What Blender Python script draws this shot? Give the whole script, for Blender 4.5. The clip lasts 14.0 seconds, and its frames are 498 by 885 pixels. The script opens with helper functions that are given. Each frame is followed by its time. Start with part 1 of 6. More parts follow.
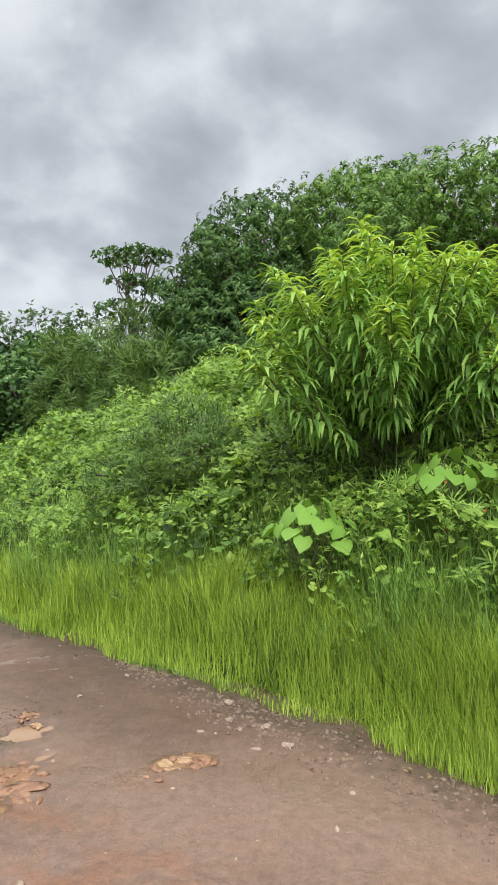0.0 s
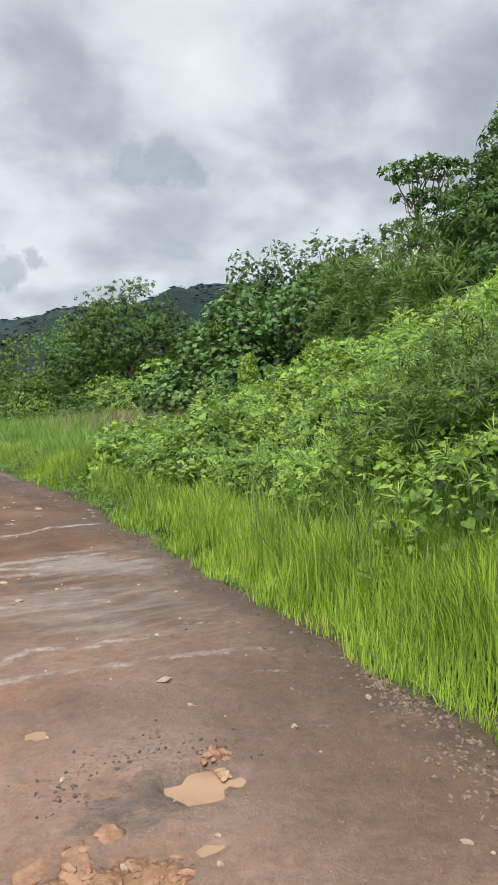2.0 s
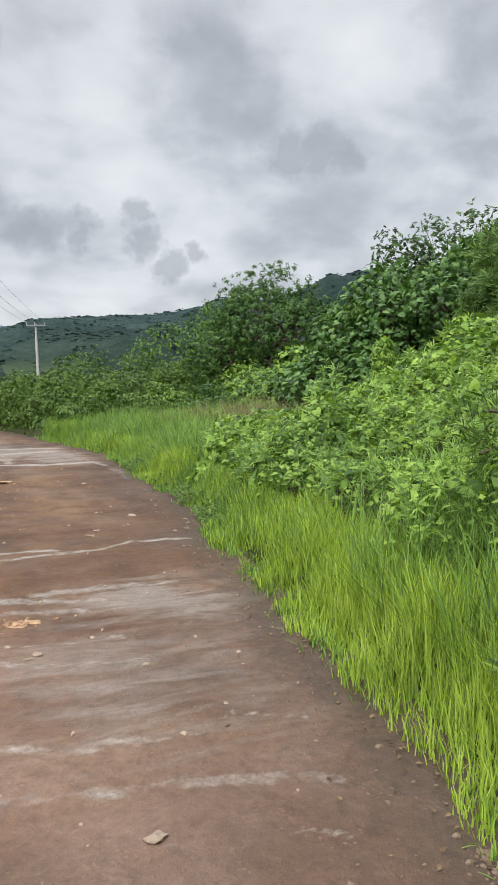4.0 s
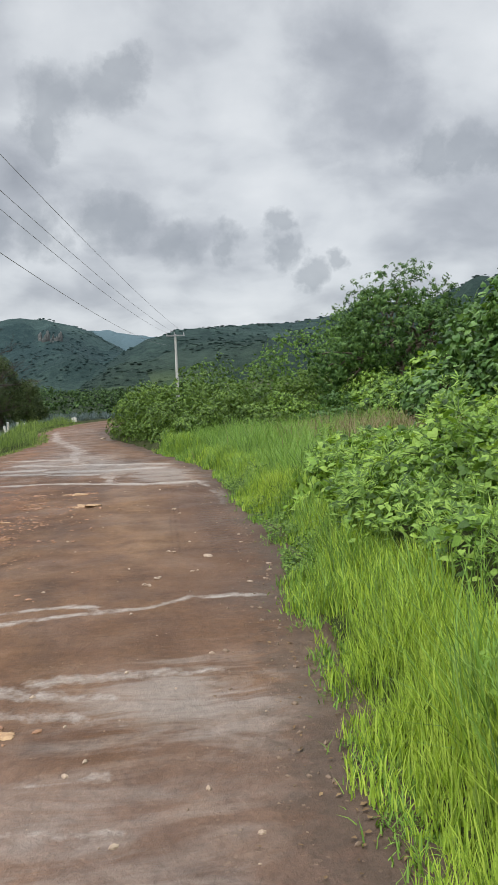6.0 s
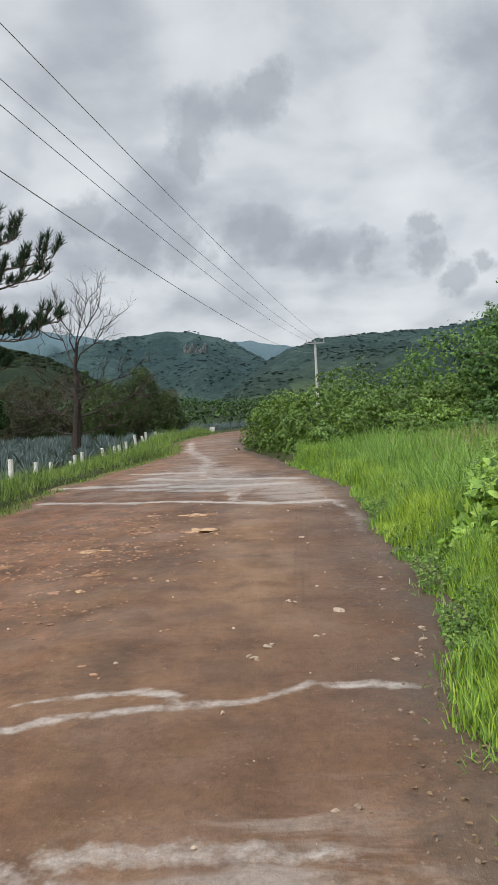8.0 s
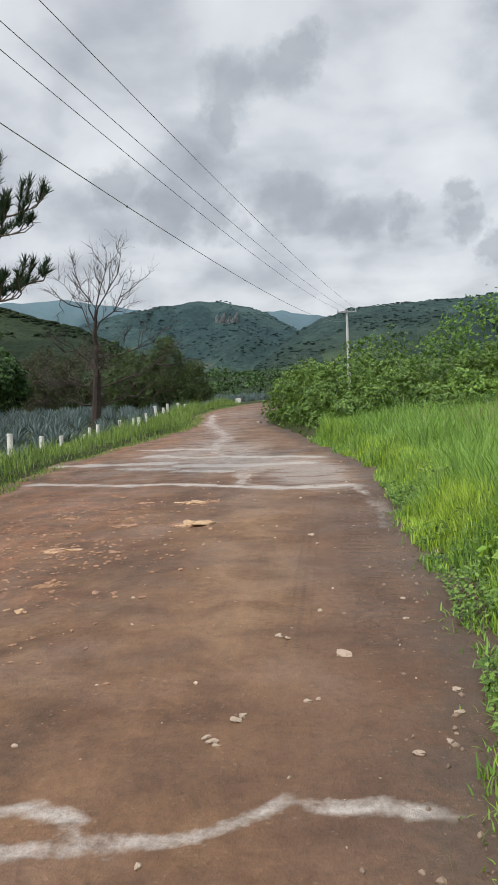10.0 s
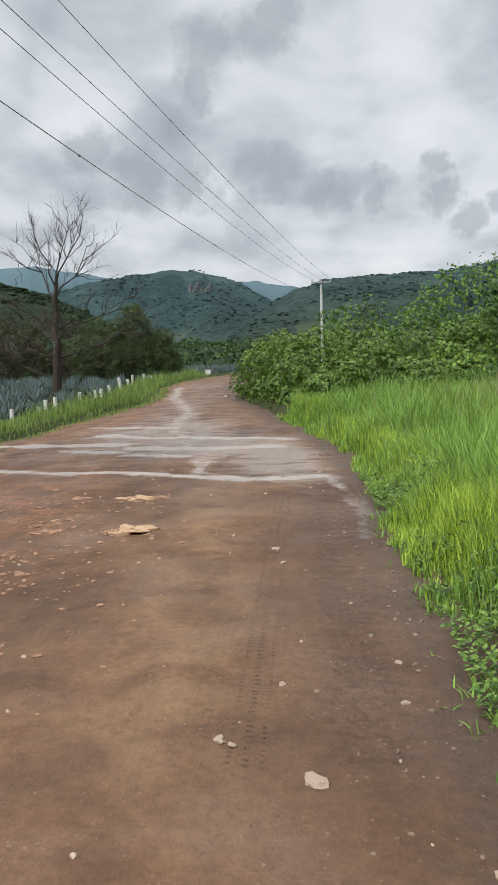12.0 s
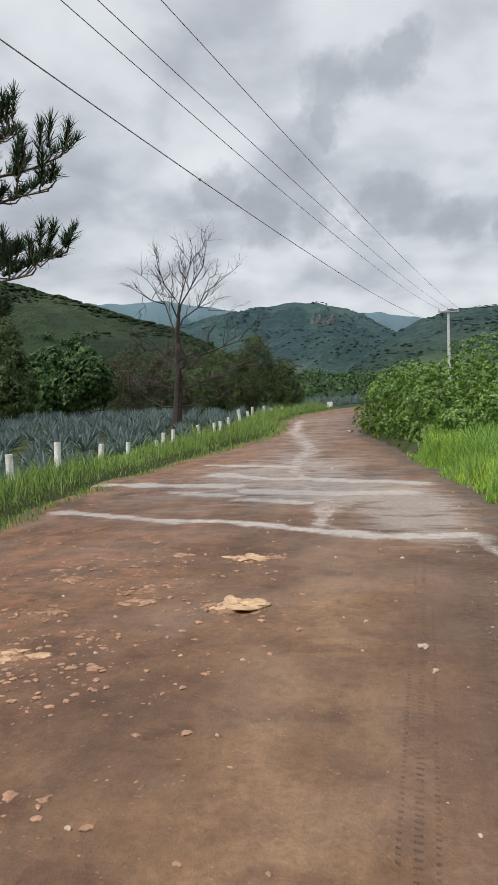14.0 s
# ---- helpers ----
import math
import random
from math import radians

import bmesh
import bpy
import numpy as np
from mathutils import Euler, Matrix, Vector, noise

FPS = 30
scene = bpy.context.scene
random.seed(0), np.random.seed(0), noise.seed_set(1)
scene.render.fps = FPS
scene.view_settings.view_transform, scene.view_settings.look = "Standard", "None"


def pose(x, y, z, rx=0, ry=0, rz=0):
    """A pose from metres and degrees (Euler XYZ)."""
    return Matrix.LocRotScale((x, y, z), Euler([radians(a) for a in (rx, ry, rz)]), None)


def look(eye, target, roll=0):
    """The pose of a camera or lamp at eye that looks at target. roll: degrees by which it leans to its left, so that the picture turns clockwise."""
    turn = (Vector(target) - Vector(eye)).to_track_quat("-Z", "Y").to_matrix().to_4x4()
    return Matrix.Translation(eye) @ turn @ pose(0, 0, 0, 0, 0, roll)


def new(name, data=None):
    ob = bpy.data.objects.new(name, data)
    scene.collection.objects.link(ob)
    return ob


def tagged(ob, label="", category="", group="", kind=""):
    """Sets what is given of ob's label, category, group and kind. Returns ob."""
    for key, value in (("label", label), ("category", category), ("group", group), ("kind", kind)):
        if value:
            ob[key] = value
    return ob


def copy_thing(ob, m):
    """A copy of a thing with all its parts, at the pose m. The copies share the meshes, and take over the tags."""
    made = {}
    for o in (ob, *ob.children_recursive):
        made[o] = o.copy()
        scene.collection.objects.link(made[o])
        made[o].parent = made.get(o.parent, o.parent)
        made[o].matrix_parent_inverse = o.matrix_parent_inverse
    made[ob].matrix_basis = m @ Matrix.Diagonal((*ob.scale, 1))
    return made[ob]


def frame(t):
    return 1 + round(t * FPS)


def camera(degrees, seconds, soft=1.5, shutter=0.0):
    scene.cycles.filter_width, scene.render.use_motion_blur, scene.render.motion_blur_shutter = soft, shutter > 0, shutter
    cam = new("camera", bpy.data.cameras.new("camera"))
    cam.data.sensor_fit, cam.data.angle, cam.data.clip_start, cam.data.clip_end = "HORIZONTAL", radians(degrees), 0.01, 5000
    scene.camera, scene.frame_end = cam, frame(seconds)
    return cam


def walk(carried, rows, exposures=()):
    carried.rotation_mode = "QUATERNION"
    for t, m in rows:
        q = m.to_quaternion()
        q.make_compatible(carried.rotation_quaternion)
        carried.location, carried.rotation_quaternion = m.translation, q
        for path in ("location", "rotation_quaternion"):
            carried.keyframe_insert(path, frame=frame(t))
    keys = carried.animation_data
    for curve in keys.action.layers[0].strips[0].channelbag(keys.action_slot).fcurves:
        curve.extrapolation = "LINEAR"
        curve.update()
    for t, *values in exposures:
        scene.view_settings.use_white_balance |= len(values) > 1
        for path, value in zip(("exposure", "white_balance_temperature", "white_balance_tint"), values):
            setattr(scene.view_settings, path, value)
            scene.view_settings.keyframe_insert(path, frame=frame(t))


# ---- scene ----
cam = camera(36.0, 14.0, soft=1.0)
METRES, EYE, TILT, LEAN, TURN = 11.25, 1.61, 0.0, 0.0, -55.0
ROWS = [
    (0.0, 0.0, 0.0, 0.0, -0.0, -0.03, 0.99),
    (0.5, -0.0003, 0.0406, -0.005, 6.53, -1.29, 1.13),
    (1.0, -0.0021, 0.0805, -0.0057, 12.65, -2.54, 1.04),
    (1.5, 0.0027, 0.1188, -0.0042, 17.75, -3.57, 1.09),
    (2.0, -0.0032, 0.1556, -0.0071, 21.78, -4.21, 1.17),
    (2.5, -0.0065, 0.1912, -0.0056, 25.06, -4.45, 1.3),
    (5.0, -0.0486, 0.3655, -0.0074, 38.6, -4.63, 2.0),
    (5.5, -0.0623, 0.3993, -0.0045, 41.25, -4.34, 2.12),
    (6.0, -0.0736, 0.4363, -0.0024, 43.93, -3.89, 2.29),
    (6.5, -0.0994, 0.4649, -0.0065, 46.82, -3.24, 2.71),
    (7.0, -0.1274, 0.4932, -0.0063, 49.75, -2.76, 2.91),
    (7.5, -0.151, 0.5228, -0.0023, 52.45, -2.53, 2.95),
    (8.0, -0.1836, 0.548, -0.0065, 54.45, -2.76, 2.93),
    (8.5, -0.2047, 0.5779, -0.0068, 55.65, -3.3, 2.89),
    (11.0, -0.3312, 0.688, -0.0091, 56.9, -5.87, 2.84),
    (11.5, -0.3599, 0.7085, -0.0096, 55.97, -6.47, 2.44),
    (12.0, -0.3818, 0.7356, -0.0072, 54.85, -7.08, 2.11),
    (12.5, -0.4045, 0.7519, -0.0103, 53.39, -7.56, 1.97),
    (13.0, -0.4325, 0.7653, -0.0089, 54.68, -7.22, 1.98),
    (13.5, -0.4579, 0.7838, -0.0062, 60.41, -5.65, 2.65),
    (14.0, -0.4811, 0.7932, -0.0055, 63.87, -4.44, 2.06),
]
walk(cam, [(t, pose(0, 0, EYE, TILT, LEAN, TURN) @ pose(METRES * x, METRES * y, METRES * z, 90 + pitch, roll, yaw)) for t, x, y, z, yaw, pitch, roll in ROWS],
     exposures=[(0.0, 0.09), (1.5, 0.06), (3.0, 0.03), (7.0, -0.12), (10.0, -0.03), (14.0, -0.03)])

# ---- world, sun ----
world = bpy.data.worlds.new("overcast_sky")
scene.world = world
world.use_nodes = True
SUN_ELEV, SUN_AZ = 48.0, 233.0
# soft grey masses and small dark cumulus: bearing as a direction, reach in degrees
MASSES = [((0.62, 0.62, 0.48), 8.0), ((0.72, 0.60, 0.35), 6.0), ((0.83, 0.37, 0.42), 13.0), ((0.75, 0.46, 0.47), 8.0), ((0.594, 0.715, 0.37), 6.0), ((0.30, 0.88, 0.37), 6.0), ((-0.10, 0.965, 0.24), 4.0)]
PUFFS = [((-0.032, 0.938, 0.345), 3.0), ((0.026, 0.934, 0.357), 2.7), ((-0.044, 0.949, 0.311), 1.8), ((0.046, 0.924, 0.378), 1.8),
         ((-0.125, 0.969, 0.212), 2.4), ((-0.058, 0.978, 0.205), 2.5), ((0.01, 0.976, 0.215), 2.3), ((0.05, 0.974, 0.213), 2.0), ((0.105, 0.978, 0.187), 2.0), ((0.165, 0.969, 0.185), 1.6),
         ((0.236, 0.95, 0.205), 1.3), ((0.24, 0.956, 0.172), 1.6), ((0.278, 0.951, 0.138), 1.4), ((0.301, 0.94, 0.16), 1.1), ((0.405, 0.874, 0.272), 2.1), ((0.438, 0.857, 0.27), 2.3), ((0.466, 0.846, 0.26), 1.7), ((-0.179, 0.955, 0.235), 2.2)]


def node(nt, kind, **kw):
    n = nt.nodes.new(kind)
    for k, v in kw.items():
        if k == "inp":
            for i, val in v.items():
                n.inputs[i].default_value = val
        else:
            setattr(n, k, v)
    return n


def ramp(nt, src, stops, interp="LINEAR"):
    r = nt.nodes.new("ShaderNodeValToRGB")
    r.color_ramp.interpolation = interp
    el = r.color_ramp.elements
    while len(el) < len(stops):
        el.new(0.5)
    for e, (p, c) in zip(el, stops):
        e.position = p
        e.color = (*c, 1) if len(c) == 3 else (c[0], c[0], c[0], 1)
    nt.links.new(src, r.inputs[0])
    return r.outputs[0]


def maths(nt, op, a, b=None, c=None, clamp=False):
    n = nt.nodes.new("ShaderNodeMath")
    n.operation, n.use_clamp = op, clamp
    for i, v in enumerate((a, b, c)):
        if v is None:
            continue
        if isinstance(v, (int, float)):
            n.inputs[i].default_value = v
        else:
            nt.links.new(v, n.inputs[i])
    return n.outputs[0]


def mixc(nt, fac, a, b, blend="MIX"):
    n = nt.nodes.new("ShaderNodeMix")
    n.data_type, n.blend_type = "RGBA", blend
    for sock, v in ((n.inputs[0], fac), (n.inputs[6], a), (n.inputs[7], b)):
        if isinstance(v, (int, float)):
            sock.default_value = v
        elif isinstance(v, tuple):
            sock.default_value = (*v, 1)
        else:
            nt.links.new(v, sock)
    return n.outputs[2]


def noisetex(nt, vec, scale, detail=4.0, rough=0.55, dist=0.0):
    n = node(nt, "ShaderNodeTexNoise", inp={"Scale": scale, "Detail": detail, "Roughness": rough, "Distortion": dist})
    if vec is not None:
        nt.links.new(vec, n.inputs["Vector"])
    return n.outputs["Fac"]


def build_world():
    nt = world.node_tree
    nt.nodes.clear()
    out = node(nt, "ShaderNodeOutputWorld")
    bg = node(nt, "ShaderNodeBackground")
    co = node(nt, "ShaderNodeTexCoord")
    sep = node(nt, "ShaderNodeSeparateXYZ")
    nt.links.new(co.outputs["Generated"], sep.inputs[0])
    z = maths(nt, "ADD", maths(nt, "MAXIMUM", sep.outputs[2], 0.0), 0.4)
    comb = node(nt, "ShaderNodeCombineXYZ")
    nt.links.new(maths(nt, "DIVIDE", sep.outputs[0], z), comb.inputs[0])
    nt.links.new(maths(nt, "DIVIDE", sep.outputs[1], z), comb.inputs[1])
    big = noisetex(nt, comb.outputs[0], 1.7, 4.0, 0.5, 0.3)
    small = noisetex(nt, comb.outputs[0], 5.0, 6.0, 0.5, 0.25)
    dens = maths(nt, "ADD", maths(nt, "MULTIPLY", big, 0.62), maths(nt, "MULTIPLY", small, 0.38))
    def lumps(vec, spots, soft):
        total = None
        for d, rad in spots:
            dot = node(nt, "ShaderNodeVectorMath", operation="DOT_PRODUCT", inp={1: tuple(Vector(d).normalized())})
            nt.links.new(vec, dot.inputs[0])
            away = maths(nt, "MULTIPLY", maths(nt, "ARCCOSINE", maths(nt, "MINIMUM", dot.outputs["Value"], 0.999999)), 1 / radians(rad))
            v = maths(nt, "SUBTRACT", soft, away, clamp=True)
            total = v if total is None else maths(nt, "MAXIMUM", total, v)
        return total
    # the sky's direction, bent so that cloud rims billow
    warp = node(nt, "ShaderNodeTexNoise", inp={"Scale": 16.0, "Detail": 6.0, "Roughness": 0.62})
    nt.links.new(co.outputs["Generated"], warp.inputs["Vector"])
    shift = node(nt, "ShaderNodeVectorMath", operation="MULTIPLY_ADD", inp={1: (0.10, 0.10, 0.085), 2: (-0.05, -0.05, -0.042)})
    nt.links.new(warp.outputs["Color"], shift.inputs[0])
    bent = node(nt, "ShaderNodeVectorMath", operation="ADD")
    nt.links.new(co.outputs["Generated"], bent.inputs[0])
    nt.links.new(shift.outputs[0], bent.inputs[1])
    flat = node(nt, "ShaderNodeVectorMath", operation="NORMALIZE")
    nt.links.new(bent.outputs[0], flat.inputs[0])
    puff = noisetex(nt, co.outputs["Generated"], 26.0, 6.0, 0.6)
    soft_mass = lumps(flat.outputs[0], MASSES, 1.3)
    dens = maths(nt, "ADD", dens, maths(nt, "MULTIPLY", maths(nt, "POWER", soft_mass, 1.4), 0.13))
    cloud = ramp(nt, dens, [(0.36, (0.885, 0.915, 0.945)), (0.47, (0.745, 0.78, 0.82)), (0.57, (0.52, 0.55, 0.60)), (0.72, (0.315, 0.34, 0.385))])
    rim = lumps(flat.outputs[0], PUFFS, 1.25)
    body = maths(nt, "MULTIPLY", maths(nt, "SUBTRACT", maths(nt, "ADD", rim, maths(nt, "MULTIPLY", puff, 0.8)), 0.70), 1.9, clamp=True)
    cloud = mixc(nt, maths(nt, "MULTIPLY", body, 0.60), cloud, mixc(nt, puff, (0.28, 0.31, 0.35), (0.45, 0.485, 0.53)))
    # an overcast sky is brightest overhead
    high = maths(nt, "ADD", 1.0, maths(nt, "MULTIPLY", maths(nt, "MULTIPLY", maths(nt, "SUBTRACT", sep.outputs[2], 0.52), 1 / 0.48, clamp=True), 3.6))
    cloud = mixc(nt, 1.0, cloud, high, "MULTIPLY")
    sky = node(nt, "ShaderNodeTexSky", sky_type="NISHITA", sun_disc=False, sun_elevation=radians(SUN_ELEV), sun_rotation=radians(SUN_AZ))
    skyc = mixc(nt, 1.0, sky.outputs[0], (0.1, 0.1, 0.1), "MULTIPLY")
    nt.links.new(mixc(nt, 0.9, skyc, cloud), bg.inputs[0])
    bg.inputs[1].default_value = 1.0
    nt.links.new(bg.outputs[0], out.inputs[0])


build_world()
sun = new("sun", bpy.data.lights.new("sun", "SUN"))
sun.data.energy, sun.data.angle, sun.data.color = 2.7, radians(12), (1.0, 0.97, 0.92)
sun.matrix_world = look((0, 0, 60), (-60 * math.sin(radians(SUN_AZ)) / math.tan(radians(SUN_ELEV)), -60 * math.cos(radians(SUN_AZ)) / math.tan(radians(SUN_ELEV)), 0))


# ---- materials ----
def material(name):
    m = bpy.data.materials.new(name)
    m.use_nodes = True
    nt = m.node_tree
    p = nt.nodes["Principled BSDF"]
    co = node(nt, "ShaderNodeTexCoord").outputs["Object"]
    return m, nt, p, co


def bump(nt, p, height, strength, dist):
    b = node(nt, "ShaderNodeBump", inp={"Strength": strength, "Distance": dist})
    nt.links.new(height, b.inputs["Height"])
    nt.links.new(b.outputs[0], p.inputs["Normal"])


def leaf_mat(name, dark, mid, light, rough=0.5, through_light=0.3, patch=0.5, lifted=0.0):
    """Leaves: each its own shade, slow drifts over the plant, light passing through."""
    m, nt, p, co = material(name)
    geo = node(nt, "ShaderNodeNewGeometry")
    drift = noisetex(nt, geo.outputs["Position"], 0.9, 3.0)
    f = maths(nt, "ADD", maths(nt, "MULTIPLY", geo.outputs["Random Per Island"], 1 - patch), maths(nt, "MULTIPLY", drift, patch))
    col = ramp(nt, f, [(0.2, tuple(0.65 * v for v in dark)), (0.5, mid), (0.85, light)])
    fine = noisetex(nt, co, 60.0, 2.0)
    col = mixc(nt, 0.25, col, ramp(nt, fine, [(0.3, (0.35,)), (0.7, (0.75,))]), "OVERLAY")
    nt.links.new(col, p.inputs["Base Color"])
    p.inputs["Roughness"].default_value = rough
    p.inputs["Specular IOR Level"].default_value = 0.22
    tr = node(nt, "ShaderNodeBsdfTranslucent")
    if lifted:
        # shading normals tilted upward so blades and leaves render brighter under the sky
        lift = node(nt, "ShaderNodeVectorMath", operation="ADD", inp={1: (0, 0, lifted)})
        nt.links.new(geo.outputs["Normal"], lift.inputs[0])
        face = node(nt, "ShaderNodeVectorMath", operation="NORMALIZE")
        nt.links.new(lift.outputs[0], face.inputs[0])
        nt.links.new(face.outputs[0], p.inputs["Normal"])
    nt.links.new(mixc(nt, 1.0, col, (1.25, 1.2, 0.55), "MULTIPLY"), tr.inputs[0])
    mix = node(nt, "ShaderNodeMixShader", inp={0: through_light})
    nt.links.new(p.outputs[0], mix.inputs[1])
    nt.links.new(tr.outputs[0], mix.inputs[2])
    nt.links.new(mix.outputs[0], nt.nodes["Material Output"].inputs[0])
    return m


def plain_mat(name, c1, c2, scale=8.0, rough=0.8, bumpy=0.4, dist=0.01):
    m, nt, p, co = material(name)
    a = noisetex(nt, co, scale, 6.0, 0.65)
    b = noisetex(nt, co, scale * 7, 3.0, 0.6)
    f = maths(nt, "ADD", maths(nt, "MULTIPLY", a, 0.7), maths(nt, "MULTIPLY", b, 0.3))
    nt.links.new(ramp(nt, f, [(0.35, c1), (0.65, c2)]), p.inputs["Base Color"])
    p.inputs["Roughness"].default_value = rough
    bump(nt, p, f, bumpy, dist)
    return m


# pale silt left by run-off: (half width, amount, way along the ground)
NEAR_WASHES = [
    (0.030, 0.55, [(3.2, 3.82), (3.5, 3.70), (3.74, 3.58)]),
    (0.050, 0.80, [(1.2, 5.1), (2.49, 5.27), (2.71, 5.39), (3.11, 5.28), (3.53, 5.27), (3.71, 5.39), (4.0, 5.24)]),
    (0.060, 0.75, [(1.5, 5.1), (2.44, 5.01), (3.24, 4.93), (3.92, 4.67)]),
    (0.035, 0.55, [(3.1, 4.50), (3.42, 4.34), (3.64, 4.36), (3.8, 4.28)]),
    (0.065, 0.85, [(1.3, 6.7), (2.73, 6.41), (3.16, 6.30), (3.53, 6.24)]),
    (0.060, 0.75, [(1.2, 6.9), (2.80, 6.74), (3.51, 6.67)]),
    (0.062, 0.92, [(1.0, 8.6), (2.60, 8.86), (2.90, 8.99), (3.47, 9.10), (3.90, 9.22), (4.15, 9.36), (4.79, 9.29)]),
    (0.050, 0.95, [(2.6, 9.20), (2.77, 9.28), (3.22, 9.40), (3.42, 9.24)]),
]
FAR_WASHES = [
    (0.070, 0.85, [(3.1, 7.80), (3.45, 7.84), (3.87, 7.83), (4.2, 7.77)]),
    (0.080, 0.85, [(1.6, 7.9), (2.86, 7.73), (3.17, 7.63), (3.54, 7.52)]),
    (0.070, 0.70, [(1.6, 7.5), (2.93, 7.41), (3.30, 7.34), (3.6, 7.2)]),
    (0.095, 0.95, [(0.3, 18.78), (0.97, 18.42), (1.63, 18.09), (2.6, 17.77), (3.62, 17.36), (4.35, 17.01), (5.2, 17.2)]),
    (0.140, 0.95, [(0.0, 21.4), (1.29, 20.98), (2.1, 20.79)]),
    (0.100, 0.85, [(1.34, 20.26), (2.35, 19.75)]),
    (0.140, 1.00, [(2.48, 20.16), (3.45, 19.95), (4.6, 20.0)]),
    (0.090, 0.90, [(2.61, 19.34), (3.39, 19.11)]),
    (0.160, 0.95, [(1.7, 22.14), (2.76, 21.6), (4.9, 20.95)]),
    (0.150, 0.62, [(3.62, 17.36), (3.67, 18.75), (3.42, 20.3), (2.82, 23.15), (2.88, 26.7), (1.9, 33.0), (1.5, 40.0)]),
    (0.140, 0.85, [(1.1, 23.9), (2.82, 23.15)]),
    (0.070, 0.75, [(5.25, 17.2), (5.36, 15.6), (5.22, 14.2)]),
]
FILMS = [(2.4, 20.6, 2.3, 2.6, 0.62), (3.95, 7.45, 0.7, 0.65, 1.0), (4.75, 18.2, 0.75, 1.9, 0.95), (4.0, 20.0, 1.1, 1.0, 0.7), (3.3, 5.9, 1.0, 1.0, 0.65), (3.0, 23.5, 1.6, 2.6, 0.6), (2.6, 30.0, 1.5, 5.0, 0.6), (2.5, 40.0, 1.5, 5.0, 0.6)]  # thin pale sheets


def road_material():
    m, nt, p, co = material("wet_red_dirt")
    sep = node(nt, "ShaderNodeSeparateXYZ")
    nt.links.new(co, sep.inputs[0])
    x, y = sep.outputs[0], sep.outputs[1]
    rim = node(nt, "ShaderNodeAttribute", attribute_name="rim").outputs["Fac"]
    big = noisetex(nt, co, 0.6, 5.0, 0.6, 0.4)
    mid = noisetex(nt, co, 3.2, 7.0, 0.68)
    fine = noisetex(nt, co, 50.0, 4.0, 0.7)
    f = maths(nt, "ADD", maths(nt, "MULTIPLY", big, 0.55), maths(nt, "MULTIPLY", mid, 0.45))
    col = ramp(nt, f, [(0.36, (0.056, 0.027, 0.015)), (0.46, (0.092, 0.047, 0.025)), (0.58, (0.135, 0.072, 0.037)), (0.70, (0.20, 0.115, 0.060))])
    mpl = node(nt, "ShaderNodeMapping", inp={"Scale": (2.6, 0.28, 1.0), "Rotation": (0, 0, radians(3))})
    nt.links.new(co, mpl.inputs[0])
    drag = noisetex(nt, mpl.outputs[0], 1.0, 5.0, 0.6, 0.4)
    col = mixc(nt, 0.7, col, ramp(nt, drag, [(0.3, (0.34,)), (0.5, (0.5,)), (0.7, (0.64,))]), "OVERLAY")
    # smooth grey-pink mud film in the first stretch; sky sheen painted in as lightening
    grey = maths(nt, "ADD", maths(nt, "MULTIPLY", maths(nt, "SUBTRACT", 8.6, y), 0.16, clamp=True), maths(nt, "SUBTRACT", maths(nt, "MULTIPLY", noisetex(nt, co, 1.2, 4.0), 1.6), 0.8), clamp=True)
    col = mixc(nt, maths(nt, "MULTIPLY", grey, 0.7), col, (0.255, 0.172, 0.132))
    # drier tan crown of the road, damp darker wheel way along the right
    tan = maths(nt, "MULTIPLY", node(nt, "ShaderNodeAttribute", attribute_name="tan").outputs["Fac"], maths(nt, "MULTIPLY", maths(nt, "SUBTRACT", noisetex(nt, co, 2.2, 6.0, 0.66, 0.5), 0.36), 4.5, clamp=True))
    col = mixc(nt, maths(nt, "MULTIPLY", tan, 0.45), col, (0.25, 0.150, 0.080))
    damp = node(nt, "ShaderNodeAttribute", attribute_name="damp").outputs["Fac"]
    damp = maths(nt, "MULTIPLY", damp, maths(nt, "ADD", maths(nt, "MULTIPLY", mid, 1.6), -0.1), clamp=True)
    col = mixc(nt, maths(nt, "MULTIPLY", damp, 0.66), col, (0.078, 0.043, 0.028))
    # orange weathered rock showing through on the left
    orange = maths(nt, "MULTIPLY", maths(nt, "MULTIPLY", maths(nt, "SUBTRACT", 3.0, x), 0.8, clamp=True), maths(nt, "MULTIPLY", maths(nt, "SUBTRACT", noisetex(nt, co, 2.6, 6.0, 0.7, 0.5), 0.47), 5.0, clamp=True))
    col = mixc(nt, maths(nt, "MULTIPLY", orange, 0.75), col, (0.25, 0.108, 0.055))
    # pale silt in crisp ragged streaks, and thin pale sheets
    frayed = maths(nt, "ADD", maths(nt, "MULTIPLY", noisetex(nt, co, 5.0, 6.0, 0.68), 0.65), maths(nt, "MULTIPLY", noisetex(nt, co, 22.0, 5.0, 0.7), 0.35))
    silt = node(nt, "ShaderNodeAttribute", attribute_name="silt").outputs["Fac"]
    wash = maths(nt, "MULTIPLY", maths(nt, "SUBTRACT", maths(nt, "ADD", silt, maths(nt, "MULTIPLY", frayed, 2.3)), 1.64), 1.7, clamp=True)
    mp = node(nt, "ShaderNodeMapping", inp={"Scale": (0.7, 2.4, 1.0), "Rotation": (0, 0, radians(-8))})
    nt.links.new(co, mp.inputs[0])
    streak = noisetex(nt, mp.outputs[0], 1.8, 7.0, 0.66, 0.6)
    sheet = node(nt, "ShaderNodeAttribute", attribute_name="sheet").outputs["Fac"]
